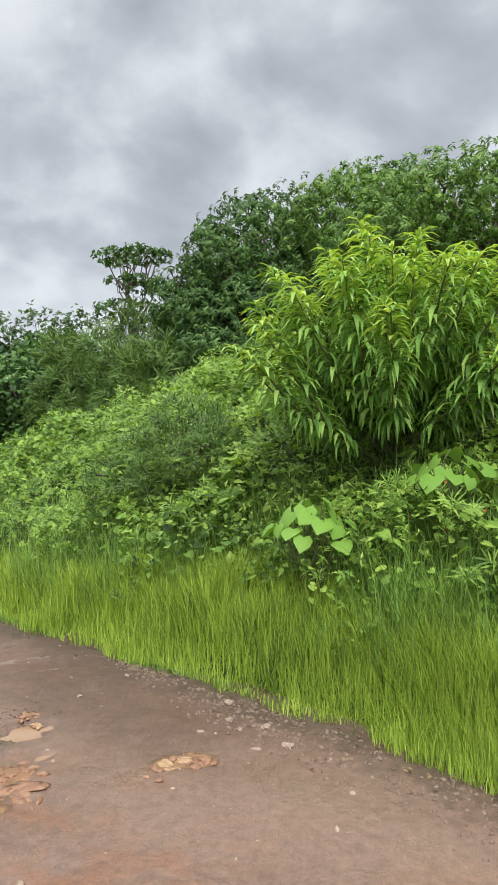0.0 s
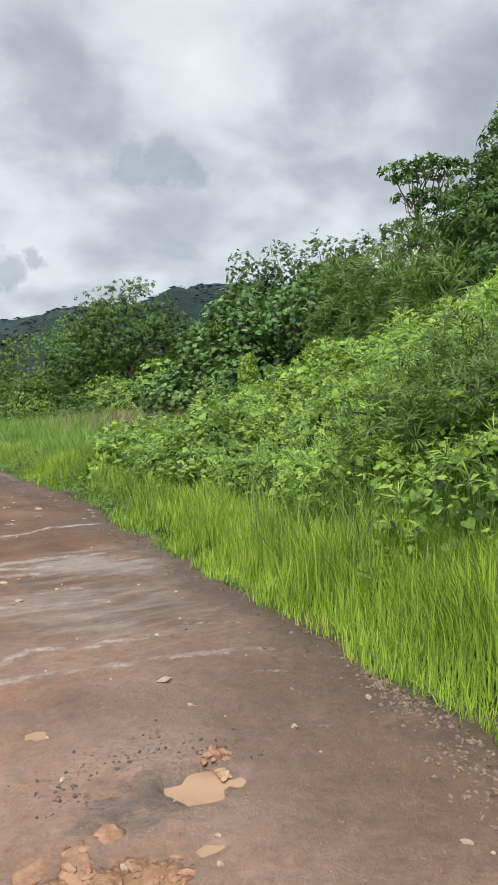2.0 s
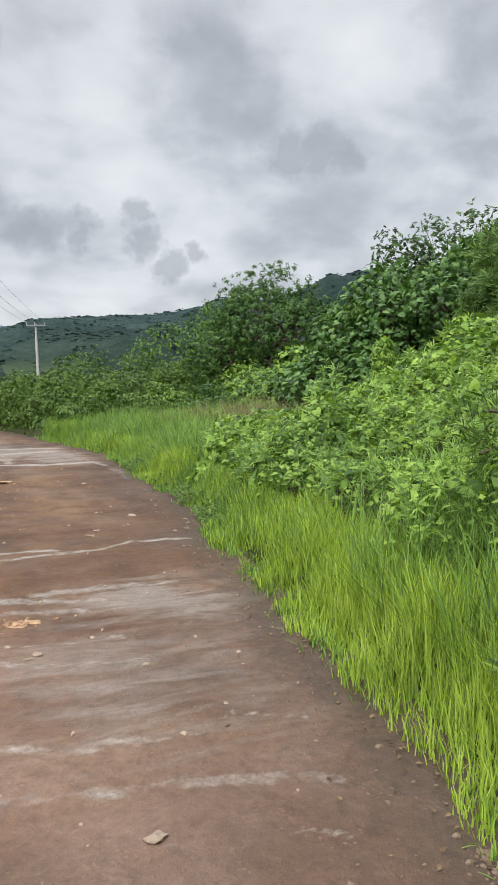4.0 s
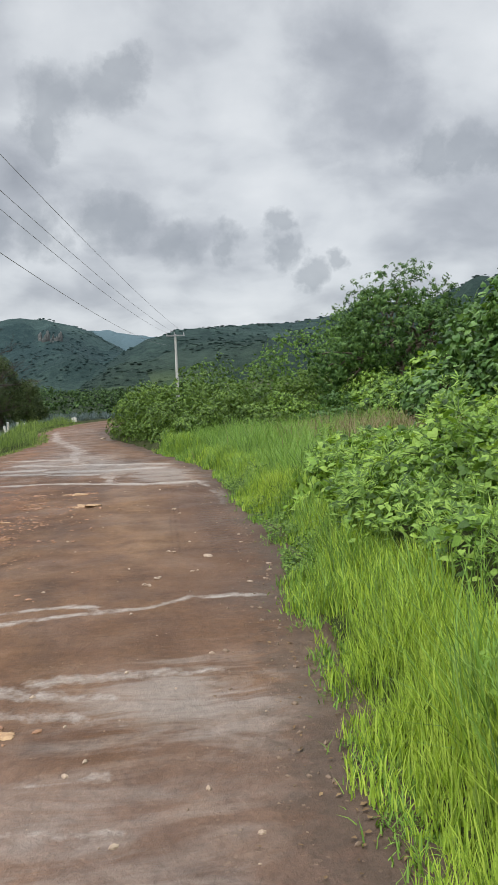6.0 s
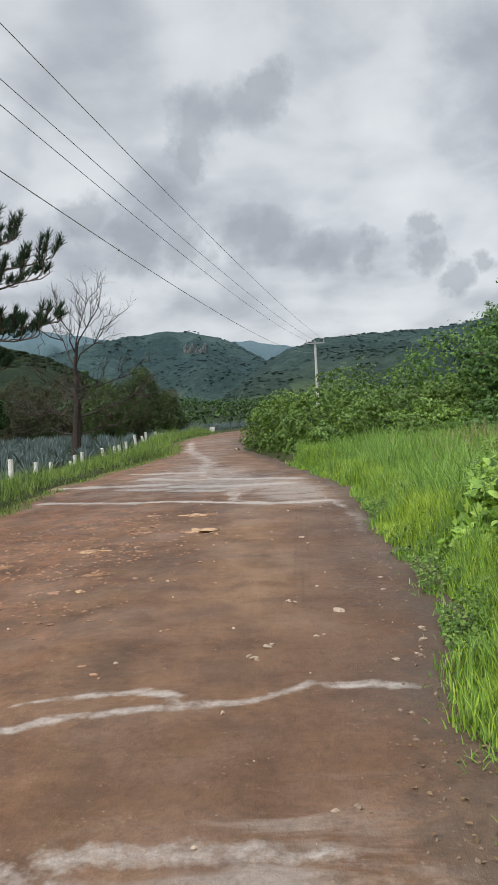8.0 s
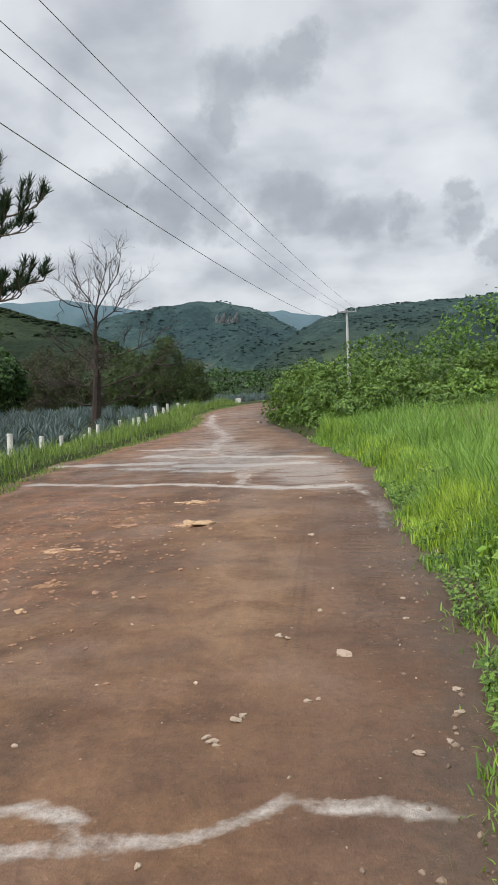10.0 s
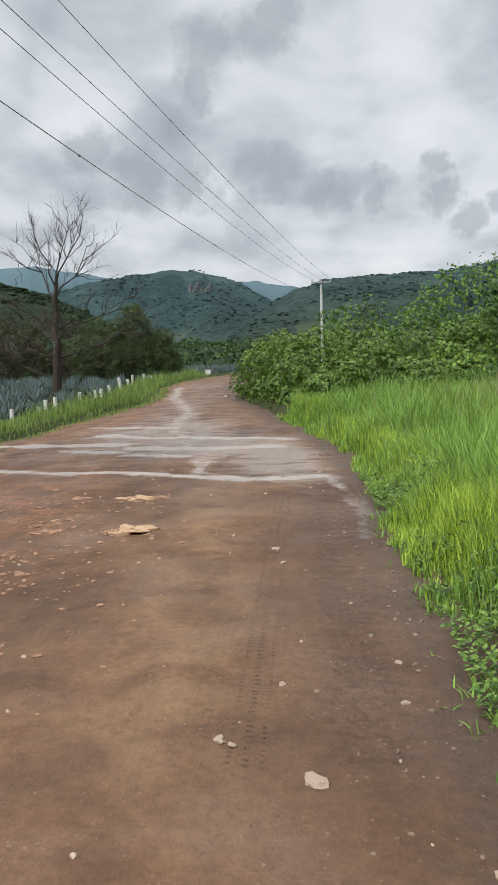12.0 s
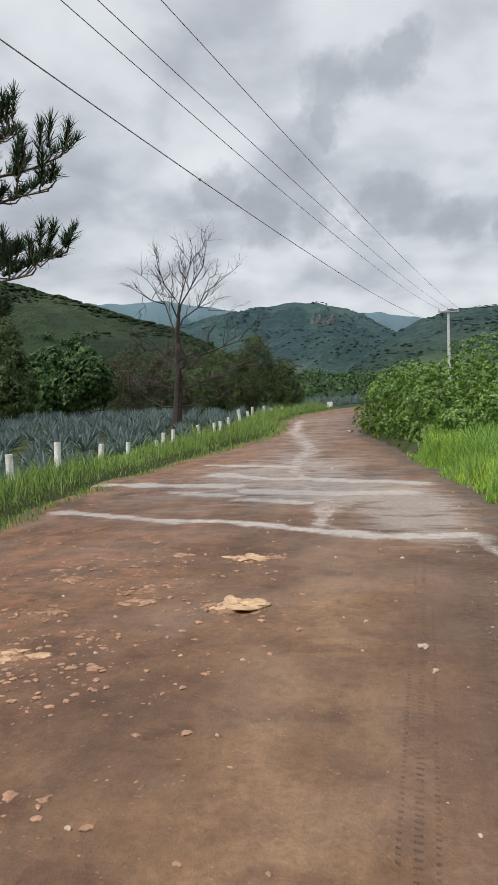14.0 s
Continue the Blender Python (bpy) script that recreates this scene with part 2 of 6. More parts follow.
    film = maths(nt, "MULTIPLY", maths(nt, "MULTIPLY", maths(nt, "SUBTRACT", maths(nt, "ADD", maths(nt, "MULTIPLY", sheet, 0.30), streak), 0.60), 6.0, clamp=True), maths(nt, "MULTIPLY", sheet, 1.2, clamp=True))
    wash = maths(nt, "MAXIMUM", wash, maths(nt, "MULTIPLY", film, 0.55))
    col = mixc(nt, maths(nt, "MULTIPLY", wash, 0.86), col, mixc(nt, frayed, (0.21, 0.175, 0.15), (0.47, 0.425, 0.38)))
    # dark churned mud round the pothole
    mudring = node(nt, "ShaderNodeAttribute", attribute_name="mud").outputs["Fac"]
    churn = maths(nt, "MULTIPLY", maths(nt, "SUBTRACT", maths(nt, "ADD", maths(nt, "MULTIPLY", mudring, 0.55), maths(nt, "MULTIPLY", noisetex(nt, co, 11.0, 8.0, 0.78), 1.8)), 1.22), 3.0, clamp=True)
    col = mixc(nt, maths(nt, "MULTIPLY", churn, 0.7), col, (0.07, 0.052, 0.042))
    # ochre rock showing through
    ochre = node(nt, "ShaderNodeAttribute", attribute_name="ochre").outputs["Fac"]
    chip = noisetex(nt, co, 12.0, 7.0, 0.75, 0.6)
    ochre = maths(nt, "MULTIPLY", maths(nt, "SUBTRACT", maths(nt, "ADD", ochre, maths(nt, "MULTIPLY", chip, 1.7)), 1.5), 7.0, clamp=True)
    col = mixc(nt, ochre, col, mixc(nt, chip, (0.15, 0.07, 0.034), (0.40, 0.235, 0.125)))
    # dark mud at the rim
    mud = maths(nt, "ADD", maths(nt, "MULTIPLY", maths(nt, "SUBTRACT", 0.62, rim), 4.5), maths(nt, "MULTIPLY", maths(nt, "SUBTRACT", noisetex(nt, co, 5.5, 8.0, 0.8), 0.5), 6.0), clamp=True)
    col = mixc(nt, maths(nt, "MULTIPLY", mud, 0.6), col, (0.058, 0.042, 0.031))
    # tyre prints
    u = maths(nt, "SUBTRACT", x, maths(nt, "ADD", maths(nt, "MULTIPLY", y, 0.075), 3.43))
    band = maths(nt, "LESS_THAN", maths(nt, "ABSOLUTE", u), 0.075)
    gap = maths(nt, "GREATER_THAN", maths(nt, "ABSOLUTE", maths(nt, "SUBTRACT", maths(nt, "ABSOLUTE", u), 0.036)), 0.020)
    lug = maths(nt, "GREATER_THAN", maths(nt, "SINE", maths(nt, "ADD", maths(nt, "MULTIPLY", y, 150.0), maths(nt, "ADD", maths(nt, "MULTIPLY", u, 40.0), maths(nt, "MULTIPLY", noisetex(nt, co, 9.0, 4.0), 7.0)))), 0.25)
    span = maths(nt, "MULTIPLY", maths(nt, "GREATER_THAN", y, 10.9), maths(nt, "LESS_THAN", y, 16.5))
    worn = maths(nt, "MULTIPLY", maths(nt, "SUBTRACT", noisetex(nt, co, 4.0, 5.0, 0.7), 0.43), 7.0, clamp=True)
    tread = maths(nt, "MULTIPLY", maths(nt, "MULTIPLY", maths(nt, "MULTIPLY", band, gap), maths(nt, "MULTIPLY", lug, span)), worn)
    # soft ripples in the rut beside it
    u2 = maths(nt, "ABSOLUTE", maths(nt, "SUBTRACT", x, maths(nt, "ADD", maths(nt, "MULTIPLY", y, 0.07), 3.98)))
    rut = maths(nt, "MULTIPLY", maths(nt, "MULTIPLY", maths(nt, "SUBTRACT", 0.24, u2), 9.0, clamp=True), span)
    rip = maths(nt, "MULTIPLY", maths(nt, "SINE", maths(nt, "ADD", maths(nt, "MULTIPLY", y, 40.0), maths(nt, "MULTIPLY", noisetex(nt, co, 7.0, 3.0), 9.0))), rut)
    col = mixc(nt, maths(nt, "MULTIPLY", tread, 0.6), col, (0.04, 0.024, 0.017))
    col = mixc(nt, maths(nt, "MULTIPLY", maths(nt, "MULTIPLY", rut, mid), 0.5), col, (0.075, 0.042, 0.028))
    grit = node(nt, "ShaderNodeTexVoronoi", inp={"Scale": 26.0})
    nt.links.new(co, grit.inputs["Vector"])
    fleck = maths(nt, "MULTIPLY", maths(nt, "MULTIPLY", maths(nt, "SUBTRACT", 0.26, grit.outputs["Distance"]), 9.0, clamp=True), maths(nt, "MULTIPLY", maths(nt, "SUBTRACT", noisetex(nt, co, 5.0, 4.0, 0.7), 0.5), 6.0, clamp=True))
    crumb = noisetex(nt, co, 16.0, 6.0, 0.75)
    col = mixc(nt, 0.55, col, ramp(nt, crumb, [(0.3, (0.24,)), (0.5, (0.5,)), (0.7, (0.7,))]), "OVERLAY")
    col = mixc(nt, maths(nt, "MULTIPLY", fleck, 0.55), col, (0.27, 0.19, 0.13))
    col = mixc(nt, 0.36, col, ramp(nt, fine, [(0.25, (0.2,)), (0.5, (0.5,)), (0.78, (0.74,))]), "OVERLAY")
    nt.links.new(col, p.inputs["Base Color"])
    wet = ramp(nt, noisetex(nt, co, 0.9, 4.0, 0.6), [(0.35, (0.4,)), (0.62, (0.72,))])
    soak = maths(nt, "MULTIPLY", maths(nt, "SUBTRACT", 9.0, y), 0.12, clamp=True)
    rough = maths(nt, "ADD", maths(nt, "SUBTRACT", maths(nt, "SUBTRACT", wet, maths(nt, "MULTIPLY", soak, 0.3)), maths(nt, "MULTIPLY", wash, 0.15)), maths(nt, "MULTIPLY", fine, 0.12))
    nt.links.new(rough, p.inputs["Roughness"])
    p.inputs["Specular IOR Level"].default_value = 0.24
    h = maths(nt, "ADD", maths(nt, "ADD", maths(nt, "MULTIPLY", mid, 0.9), maths(nt, "MULTIPLY", fine, 0.22)), maths(nt, "ADD", maths(nt, "MULTIPLY", tread, -1.3), maths(nt, "MULTIPLY", rip, 0.5)))
    h = maths(nt, "ADD", h, maths(nt, "ADD", maths(nt, "MULTIPLY", crumb, 0.55), maths(nt, "MULTIPLY", fleck, 0.2)))
    h = maths(nt, "ADD", h, maths(nt, "ADD", maths(nt, "MULTIPLY", orange, 0.35), maths(nt, "MULTIPLY", maths(nt, "MULTIPLY", ochre, chip), 1.6)))
    calm = maths(nt, "SUBTRACT", 1.0, maths(nt, "MULTIPLY", soak, 0.45))
    bump(nt, p, maths(nt, "MULTIPLY", h, calm), 0.7, 0.035)
    return m


def ground_material():
    m, nt, p, co = material("weedy_soil_and_hazy_forest")
    sep = node(nt, "ShaderNodeSeparateXYZ")
    nt.links.new(co, sep.inputs[0])
    a = noisetex(nt, co, 1.7, 6.0, 0.6)
    near = ramp(nt, a, [(0.3, (0.022, 0.026, 0.01)), (0.5, (0.035, 0.045, 0.015)), (0.7, (0.06, 0.05, 0.028))])
    w = node(nt, "ShaderNodeTexVoronoi", inp={"Scale": 0.11, "Randomness": 1.0})
    nt.links.new(co, w.inputs["Vector"])
    big = noisetex(nt, co, 0.012, 5.0, 0.6)
    crown = maths(nt, "ADD", maths(nt, "MULTIPLY", w.outputs["Distance"], 0.08), maths(nt, "MULTIPLY", noisetex(nt, co, 0.16, 5.0, 0.7), 0.65))
    far = ramp(nt, maths(nt, "ADD", maths(nt, "MULTIPLY", big, 0.5), maths(nt, "MULTIPLY", crown, 0.62)), [(0.42, (0.014, 0.024, 0.012)), (0.58, (0.032, 0.047, 0.023)), (0.74, (0.075, 0.095, 0.043))])
    # distance haze is painted into the forest colour, bluer and paler farther off
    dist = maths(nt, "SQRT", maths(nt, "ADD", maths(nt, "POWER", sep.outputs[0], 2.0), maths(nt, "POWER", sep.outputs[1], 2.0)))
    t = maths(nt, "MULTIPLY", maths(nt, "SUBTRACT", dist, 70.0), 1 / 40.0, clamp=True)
    hazed = ramp(nt, maths(nt, "ADD", maths(nt, "MULTIPLY", big, 0.5), maths(nt, "MULTIPLY", crown, 0.62)), [(0.44, (0.021, 0.042, 0.044)), (0.57, (0.045, 0.077, 0.073)), (0.70, (0.098, 0.138, 0.112))])
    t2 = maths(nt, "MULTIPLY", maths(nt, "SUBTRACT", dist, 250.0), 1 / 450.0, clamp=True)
    far = mixc(nt, t2, far, hazed)
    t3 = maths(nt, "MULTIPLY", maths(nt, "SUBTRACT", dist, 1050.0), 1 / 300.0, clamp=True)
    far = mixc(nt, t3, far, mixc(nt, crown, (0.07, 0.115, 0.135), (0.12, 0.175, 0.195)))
    plot = node(nt, "ShaderNodeTexVoronoi", inp={"Scale": 0.016, "Randomness": 0.9})
    mpf = node(nt, "ShaderNodeMapping", inp={"Scale": (0.6, 1.0, 0.0)})
    nt.links.new(co, mpf.inputs[0])
    nt.links.new(mpf.outputs[0], plot.inputs["Vector"])
    pick = node(nt, "ShaderNodeSeparateColor")
    nt.links.new(plot.outputs["Color"], pick.inputs[0])
    open_field = maths(nt, "MULTIPLY", maths(nt, "GREATER_THAN", pick.outputs[0], 0.55), maths(nt, "MULTIPLY", maths(nt, "SUBTRACT", 16.0, sep.outputs[2]), 0.12, clamp=True))
    crop = ramp(nt, pick.outputs[1], [(0.0, (0.045, 0.072, 0.036)), (0.4, (0.075, 0.105, 0.05)), (0.75, (0.105, 0.11, 0.07))], "CONSTANT")
    far = mixc(nt, maths(nt, "MULTIPLY", open_field, 0.75), far, crop)
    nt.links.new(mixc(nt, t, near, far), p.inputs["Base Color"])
    p.inputs["Roughness"].default_value = 0.95
    p.inputs["Specular IOR Level"].default_value = 0.1
    bump(nt, p, maths(nt, "ADD", maths(nt, "MULTIPLY", crown, t), maths(nt, "MULTIPLY", a, 0.03)), 0.9, 6.0)
    return m


M_ROAD = road_material()
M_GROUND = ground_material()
M_LIME = leaf_mat("lime_grass", (0.12, 0.21, 0.027), (0.29, 0.43, 0.045), (0.48, 0.59, 0.10), 0.5, 0.42, 0.5, 1.2)
M_LUSH = leaf_mat("lush_grass", (0.063, 0.130, 0.019), (0.146, 0.272, 0.038), (0.237, 0.371, 0.080), 0.5, 0.3, 0.5, 0.9)
M_MEADOW = leaf_mat("meadow_grass", (0.054, 0.093, 0.018), (0.127, 0.211, 0.035), (0.235, 0.320, 0.083), 0.5, 0.35, 0.35, 0.9)
M_WEED = leaf_mat("mixed_weed_leaf", (0.05, 0.105, 0.025), (0.15, 0.265, 0.047), (0.31, 0.45, 0.09), 0.5, 0.3, 0.4, 0.5)
M_WEEDLIGHT = leaf_mat("light_vine_leaf", (0.085, 0.17, 0.03), (0.205, 0.35, 0.058), (0.37, 0.51, 0.105), 0.5, 0.32, 0.4, 0.35)
M_BROAD = leaf_mat("broad_leaf", (0.11, 0.22, 0.04), (0.18, 0.34, 0.055), (0.26, 0.43, 0.08), 0.45, 0.28, 0.5, 0.2)
M_VINE = leaf_mat("dark_vine_leaf", (0.036, 0.082, 0.024), (0.082, 0.170, 0.045), (0.185, 0.305, 0.085), 0.4, 0.2)
M_MANGO = leaf_mat("dark_tree_leaf", (0.026, 0.063, 0.019), (0.068, 0.144, 0.039), (0.151, 0.255, 0.062), 0.55, 0.2)
M_MANGO2 = leaf_mat("mid_tree_leaf", (0.045, 0.100, 0.024), (0.121, 0.234, 0.052), (0.253, 0.385, 0.08), 0.55, 0.22)
M_YOUNG = leaf_mat("fresh_drooping_leaf", (0.11, 0.22, 0.05), (0.25, 0.46, 0.11), (0.44, 0.64, 0.18), 0.5, 0.38, 0.35, 0.7)
M_NEWLEAF = leaf_mat("new_leaf", (0.19, 0.34, 0.06), (0.35, 0.51, 0.09), (0.50, 0.65, 0.15), 0.5, 0.38, 0.35, 0.6)
M_FEATHER = leaf_mat("feathery_leaf", (0.039, 0.082, 0.020), (0.105, 0.191, 0.045), (0.206, 0.308, 0.080), 0.55, 0.25)
M_DRYLEAF = leaf_mat("dull_brown_foliage", (0.031, 0.034, 0.019), (0.053, 0.053, 0.028), (0.074, 0.077, 0.037), 0.7, 0.15)
M_OLIVE = leaf_mat("olive_foliage", (0.026, 0.043, 0.014), (0.052, 0.080, 0.026), (0.095, 0.130, 0.044), 0.6, 0.2)
M_NEEDLE = leaf_mat("pine_needle", (0.013, 0.030, 0.017), (0.026, 0.056, 0.030), (0.053, 0.090, 0.045), 0.5, 0.15)
M_AGAVE = leaf_mat("blue_agave_leaf", (0.065, 0.095, 0.093), (0.125, 0.17, 0.168), (0.21, 0.265, 0.26), 0.6, 0.05)
M_HEDGE = leaf_mat("hedge_leaf", (0.034, 0.070, 0.016), (0.092, 0.165, 0.032), (0.225, 0.335, 0.068), 0.5, 0.2, 0.5)
M_STEM = plain_mat("green_brown_stem", (0.07, 0.09, 0.03), (0.14, 0.15, 0.06), 12.0, 0.7, 0.3, 0.005)
M_FARTREE = leaf_mat("far_tree_foliage", (0.018, 0.042, 0.014), (0.040, 0.085, 0.025), (0.085, 0.145, 0.042), 0.7, 0.12, 0.35)
M_SEED = leaf_mat("seed_head", (0.16, 0.13, 0.07), (0.27, 0.22, 0.13), (0.36, 0.29, 0.19), 0.7, 0.2)
M_LITTER = leaf_mat("dead_leaf", (0.07, 0.045, 0.025), (0.15, 0.095, 0.05), (0.25, 0.17, 0.09), 0.8, 0.05)
M_BARK = plain_mat("grey_brown_bark", (0.06, 0.045, 0.032), (0.16, 0.125, 0.09), 9.0, 0.9, 0.7, 0.02)
M_DEADWOOD = plain_mat("dead_branch_bark", (0.020, 0.014, 0.011), (0.055, 0.039, 0.030), 9.0, 0.9, 0.6, 0.02)
M_WHITEPAINT = plain_mat("lime_washed_wood", (0.42, 0.40, 0.36), (0.80, 0.78, 0.73), 11.0, 0.85, 0.5, 0.01)
M_CONCRETE = plain_mat("pole_concrete", (0.42, 0.41, 0.39), (0.58, 0.57, 0.54), 6.0, 0.8, 0.3, 0.01)
M_METAL = plain_mat("galvanised_steel", (0.25, 0.25, 0.26), (0.38, 0.38, 0.39), 20.0, 0.5, 0.1, 0.003)
M_CABLE = plain_mat("power_cable", (0.22, 0.22, 0.225), (0.30, 0.30, 0.305), 20.0, 0.6, 0.1, 0.002)
M_STONE = plain_mat("pale_stone", (0.23, 0.16, 0.112), (0.48, 0.375, 0.28), 14.0, 0.75, 0.6, 0.012)
M_ORANGE = plain_mat("orange_soft_rock", (0.15, 0.07, 0.038), (0.35, 0.19, 0.105), 12.0, 0.6, 0.7, 0.012)
M_OCHRE = plain_mat("pale_ochre_rock", (0.25, 0.135, 0.065), (0.50, 0.335, 0.185), 16.0, 0.65, 0.8, 0.012)
M_CLOD = plain_mat("dark_mud_clod", (0.05, 0.037, 0.028), (0.095, 0.066, 0.048), 25.0, 0.6, 0.5, 0.006)
M_CLIFF = plain_mat("grey_cliff_rock", (0.06, 0.07, 0.07), (0.15, 0.155, 0.15), 0.08, 0.9, 0.6, 1.0)
M_GRAVEL = plain_mat("brown_gravel", (0.085, 0.054, 0.036), (0.25, 0.175, 0.12), 25.0, 0.7, 0.5, 0.006)
M_FLOWER = plain_mat("orange_red_petal", (0.55, 0.07, 0.02), (0.75, 0.16, 0.04), 30.0, 0.6, 0.1, 0.002)


def water_material():
    m, nt, p, co = material("muddy_water")
    nt.links.new(ramp(nt, noisetex(nt, co, 6.0, 3.0), [(0.3, (0.27, 0.165, 0.095)), (0.7, (0.34, 0.22, 0.13))]), p.inputs["Base Color"])
    p.inputs["Roughness"].default_value = 0.06
    p.inputs["IOR"].default_value = 1.33
    bump(nt, p, noisetex(nt, co, 14.0, 2.0), 0.05, 0.01)
    return m


M_WATER = water_material()


# ---- geometry helpers ----
rng = np.random.default_rng(7)


def vnoise(x, y, seed=0):
    """Value noise in the plane, 0 to 1."""
    x, y = np.asarray(x, float), np.asarray(y, float)
    xi, yi = np.floor(x), np.floor(y)
    fx, fy = x - xi, y - yi
    fx, fy = fx * fx * (3 - 2 * fx), fy * fy * (3 - 2 * fy)

    def h(a, b):
        v = np.sin(a * 127.1 + b * 311.7 + seed * 74.7) * 43758.5453
        return v - np.floor(v)
    return (h(xi, yi) * (1 - fx) + h(xi + 1, yi) * fx) * (1 - fy) + (h(xi, yi + 1) * (1 - fx) + h(xi + 1, yi + 1) * fx) * fy


def fbm(x, y, seed=0, octaves=4):
    s, a, tot = 0.0, 1.0, 0.0
    for o in range(octaves):
        s = s + a * vnoise(x * 2 ** o, y * 2 ** o, seed + o)
        tot += a
        a *= 0.5
    return s / tot


def sstep(a, b, v):
    t = np.clip((v - a) / (b - a), 0, 1)
    return t * t * (3 - 2 * t)


def link_mesh(name, V, F, mat, parent=None, label="", smooth=False):
    """F: an int array, one row a face, or a list of such arrays."""
    me = bpy.data.meshes.new(name)
    Fs = [np.asarray(f) for f in (F if isinstance(F, list) else [F]) if len(f)]
    me.vertices.add(len(V))
    me.vertices.foreach_set("co", np.asarray(V, np.float32).ravel())
    loops = np.concatenate([f.ravel() for f in Fs])
    totals = np.concatenate([np.full(len(f), f.shape[1]) for f in Fs])
    starts = np.concatenate([[0], np.cumsum(totals)[:-1]])
    me.loops.add(len(loops))
    me.loops.foreach_set("vertex_index", loops.astype(np.int32))
    me.polygons.add(len(totals))
    me.polygons.foreach_set("loop_start", starts.astype(np.int32))
    me.polygons.foreach_set("loop_total", totals.astype(np.int32))
    me.polygons.foreach_set("use_smooth", np.full(len(totals), smooth))
    me.update(calc_edges=True)
    me.validate()
    me.materials.append(mat)
    ob = new(name, me)
    if parent is not None:
        ob.parent = parent
    if label:
        ob["label"] = label
    return ob


def part(name, bm, mat, parent, label=""):
    me = bpy.data.meshes.new(name)
    bm.to_mesh(me)
    bm.free()
    me.materials.append(mat)
    ob = new(name, me)
    ob.parent = parent
    if label:
        ob["label"] = label
    return ob


def thing(name, x, y, z, label, category, group="", rz=0.0, kind=""):
    ob = new(name)
    ob.empty_display_size = 0.2
    ob.matrix_basis = pose(x, y, z, 0, 0, rz)
    return tagged(ob, label, category, group, kind)


class Soup:
    """Gathers vertices and faces of many small pieces."""

    def __init__(self):
        self.v, self.q, self.n = [], {}, 0

    def add(self, V, F):
        F = np.asarray(F)
        self.v.append(np.asarray(V, float).reshape(-1, 3))
        self.q.setdefault(F.shape[1], []).append(F + self.n)
        self.n += len(self.v[-1])
        return self

    def link(self, name, mat, parent=None, label="", smooth=False):
        return link_mesh(name, np.concatenate(self.v), [np.concatenate(f) for f in self.q.values()], mat, parent, label, smooth)


def unit(a):
    return a / np.maximum(np.linalg.norm(a, axis=-1, keepdims=True), 1e-9)


def turns(axis, up):
    """Rotations whose y column is axis and whose z column is near up."""
    y = unit(axis)
    x = unit(np.cross(y, up))
    return np.stack([x, y, np.cross(x, y)], axis=-1)


def scatter(soup, tv, tf, pos, rot, size):
    """Lays the template down at every place."""
    tv = np.asarray(tv, float)
    size = np.broadcast_to(np.asarray(size, float).reshape(len(pos), -1), (len(pos), 3))
    V = np.einsum("nij,nmj->nmi", rot, tv[None] * size[:, None, :]) + pos[:, None, :]
    F = np.asarray(tf)[None] + (np.arange(len(pos)) * len(tv))[:, None, None]
    soup.add(V.reshape(-1, 3), F.reshape(-1, np.asarray(tf).shape[1]))


# leaf templates: length along y, face up along z
LANCE_V = [(0, 0, 0), (-0.17, 0.42, 0.015), (0, 0.45, -0.05), (0.17, 0.42, 0.015), (0, 1.0, -0.28)]
LANCE_F = [(0, 2, 1), (0, 3, 2), (1, 2, 4), (2, 3, 4)]
OVAL_V = [(0, 0, 0), (-0.32, 0.38, 0.03), (0, 0.42, -0.06), (0.32, 0.38, 0.03), (0, 1.0, -0.16)]
OVAL_F = LANCE_F
HEART_V = [(0, 0.12, 0), (-0.3, -0.08, 0.02), (-0.52, 0.2, -0.02), (-0.4, 0.6, -0.05), (0, 1.02, -0.2), (0.4, 0.6, -0.05), (0.52, 0.2, -0.02), (0.3, -0.08, 0.02), (0, 0.5, 0.06)]
HEART_F = [(0, 8, 1), (1, 8, 2), (2, 8, 3), (3, 8, 4), (4, 8, 5), (5, 8, 6), (6, 8, 7), (7, 8, 0)]
BLADE3_V = [(-0.5, 0, 0), (0.5, 0, 0), (-0.36, 0.6, 0.08), (0.36, 0.6, 0.08), (0, 1.0, 0.32)]
BLADE3_F = [(0, 1, 3), (0, 3, 2), (2, 3, 4)]
BLADE_V = [(-0.5, 0, 0), (0.5, 0, 0), (-0.42, 0.45, 0.05), (0.42, 0.45, 0.05), (-0.26, 0.8, 0.18), (0.26, 0.8, 0.18), (0, 1.0, 0.36)]
BLADE_F = [(0, 1, 3), (0, 3, 2), (2, 3, 5), (2, 5, 4), (4, 5, 6)]


def spray(n, tv, tf, rise=0.3, spread=0.25, seed=1):
    """A twig end: n leaves round it, hanging outward. Twig along y, unit leaf length."""
    r = np.random.default_rng(seed)
    a = np.arange(n) * 2.4 + r.uniform(-0.3, 0.3, n)
    out = np.stack([np.cos(a), r.uniform(rise - spread, rise + spread, n), np.sin(a)], -1)
    pos = np.stack([0 * a, r.uniform(-0.35, 0.3, n), 0 * a], -1)
    s = Soup()
    scatter(s, tv, tf, pos, turns(out, np.tile([0, 1.0, 0.0], (n, 1)) + r.normal(0, 0.25, (n, 3))), r.uniform(0.7, 1.1, n))
    return np.concatenate(s.v), np.concatenate(s.q[3])


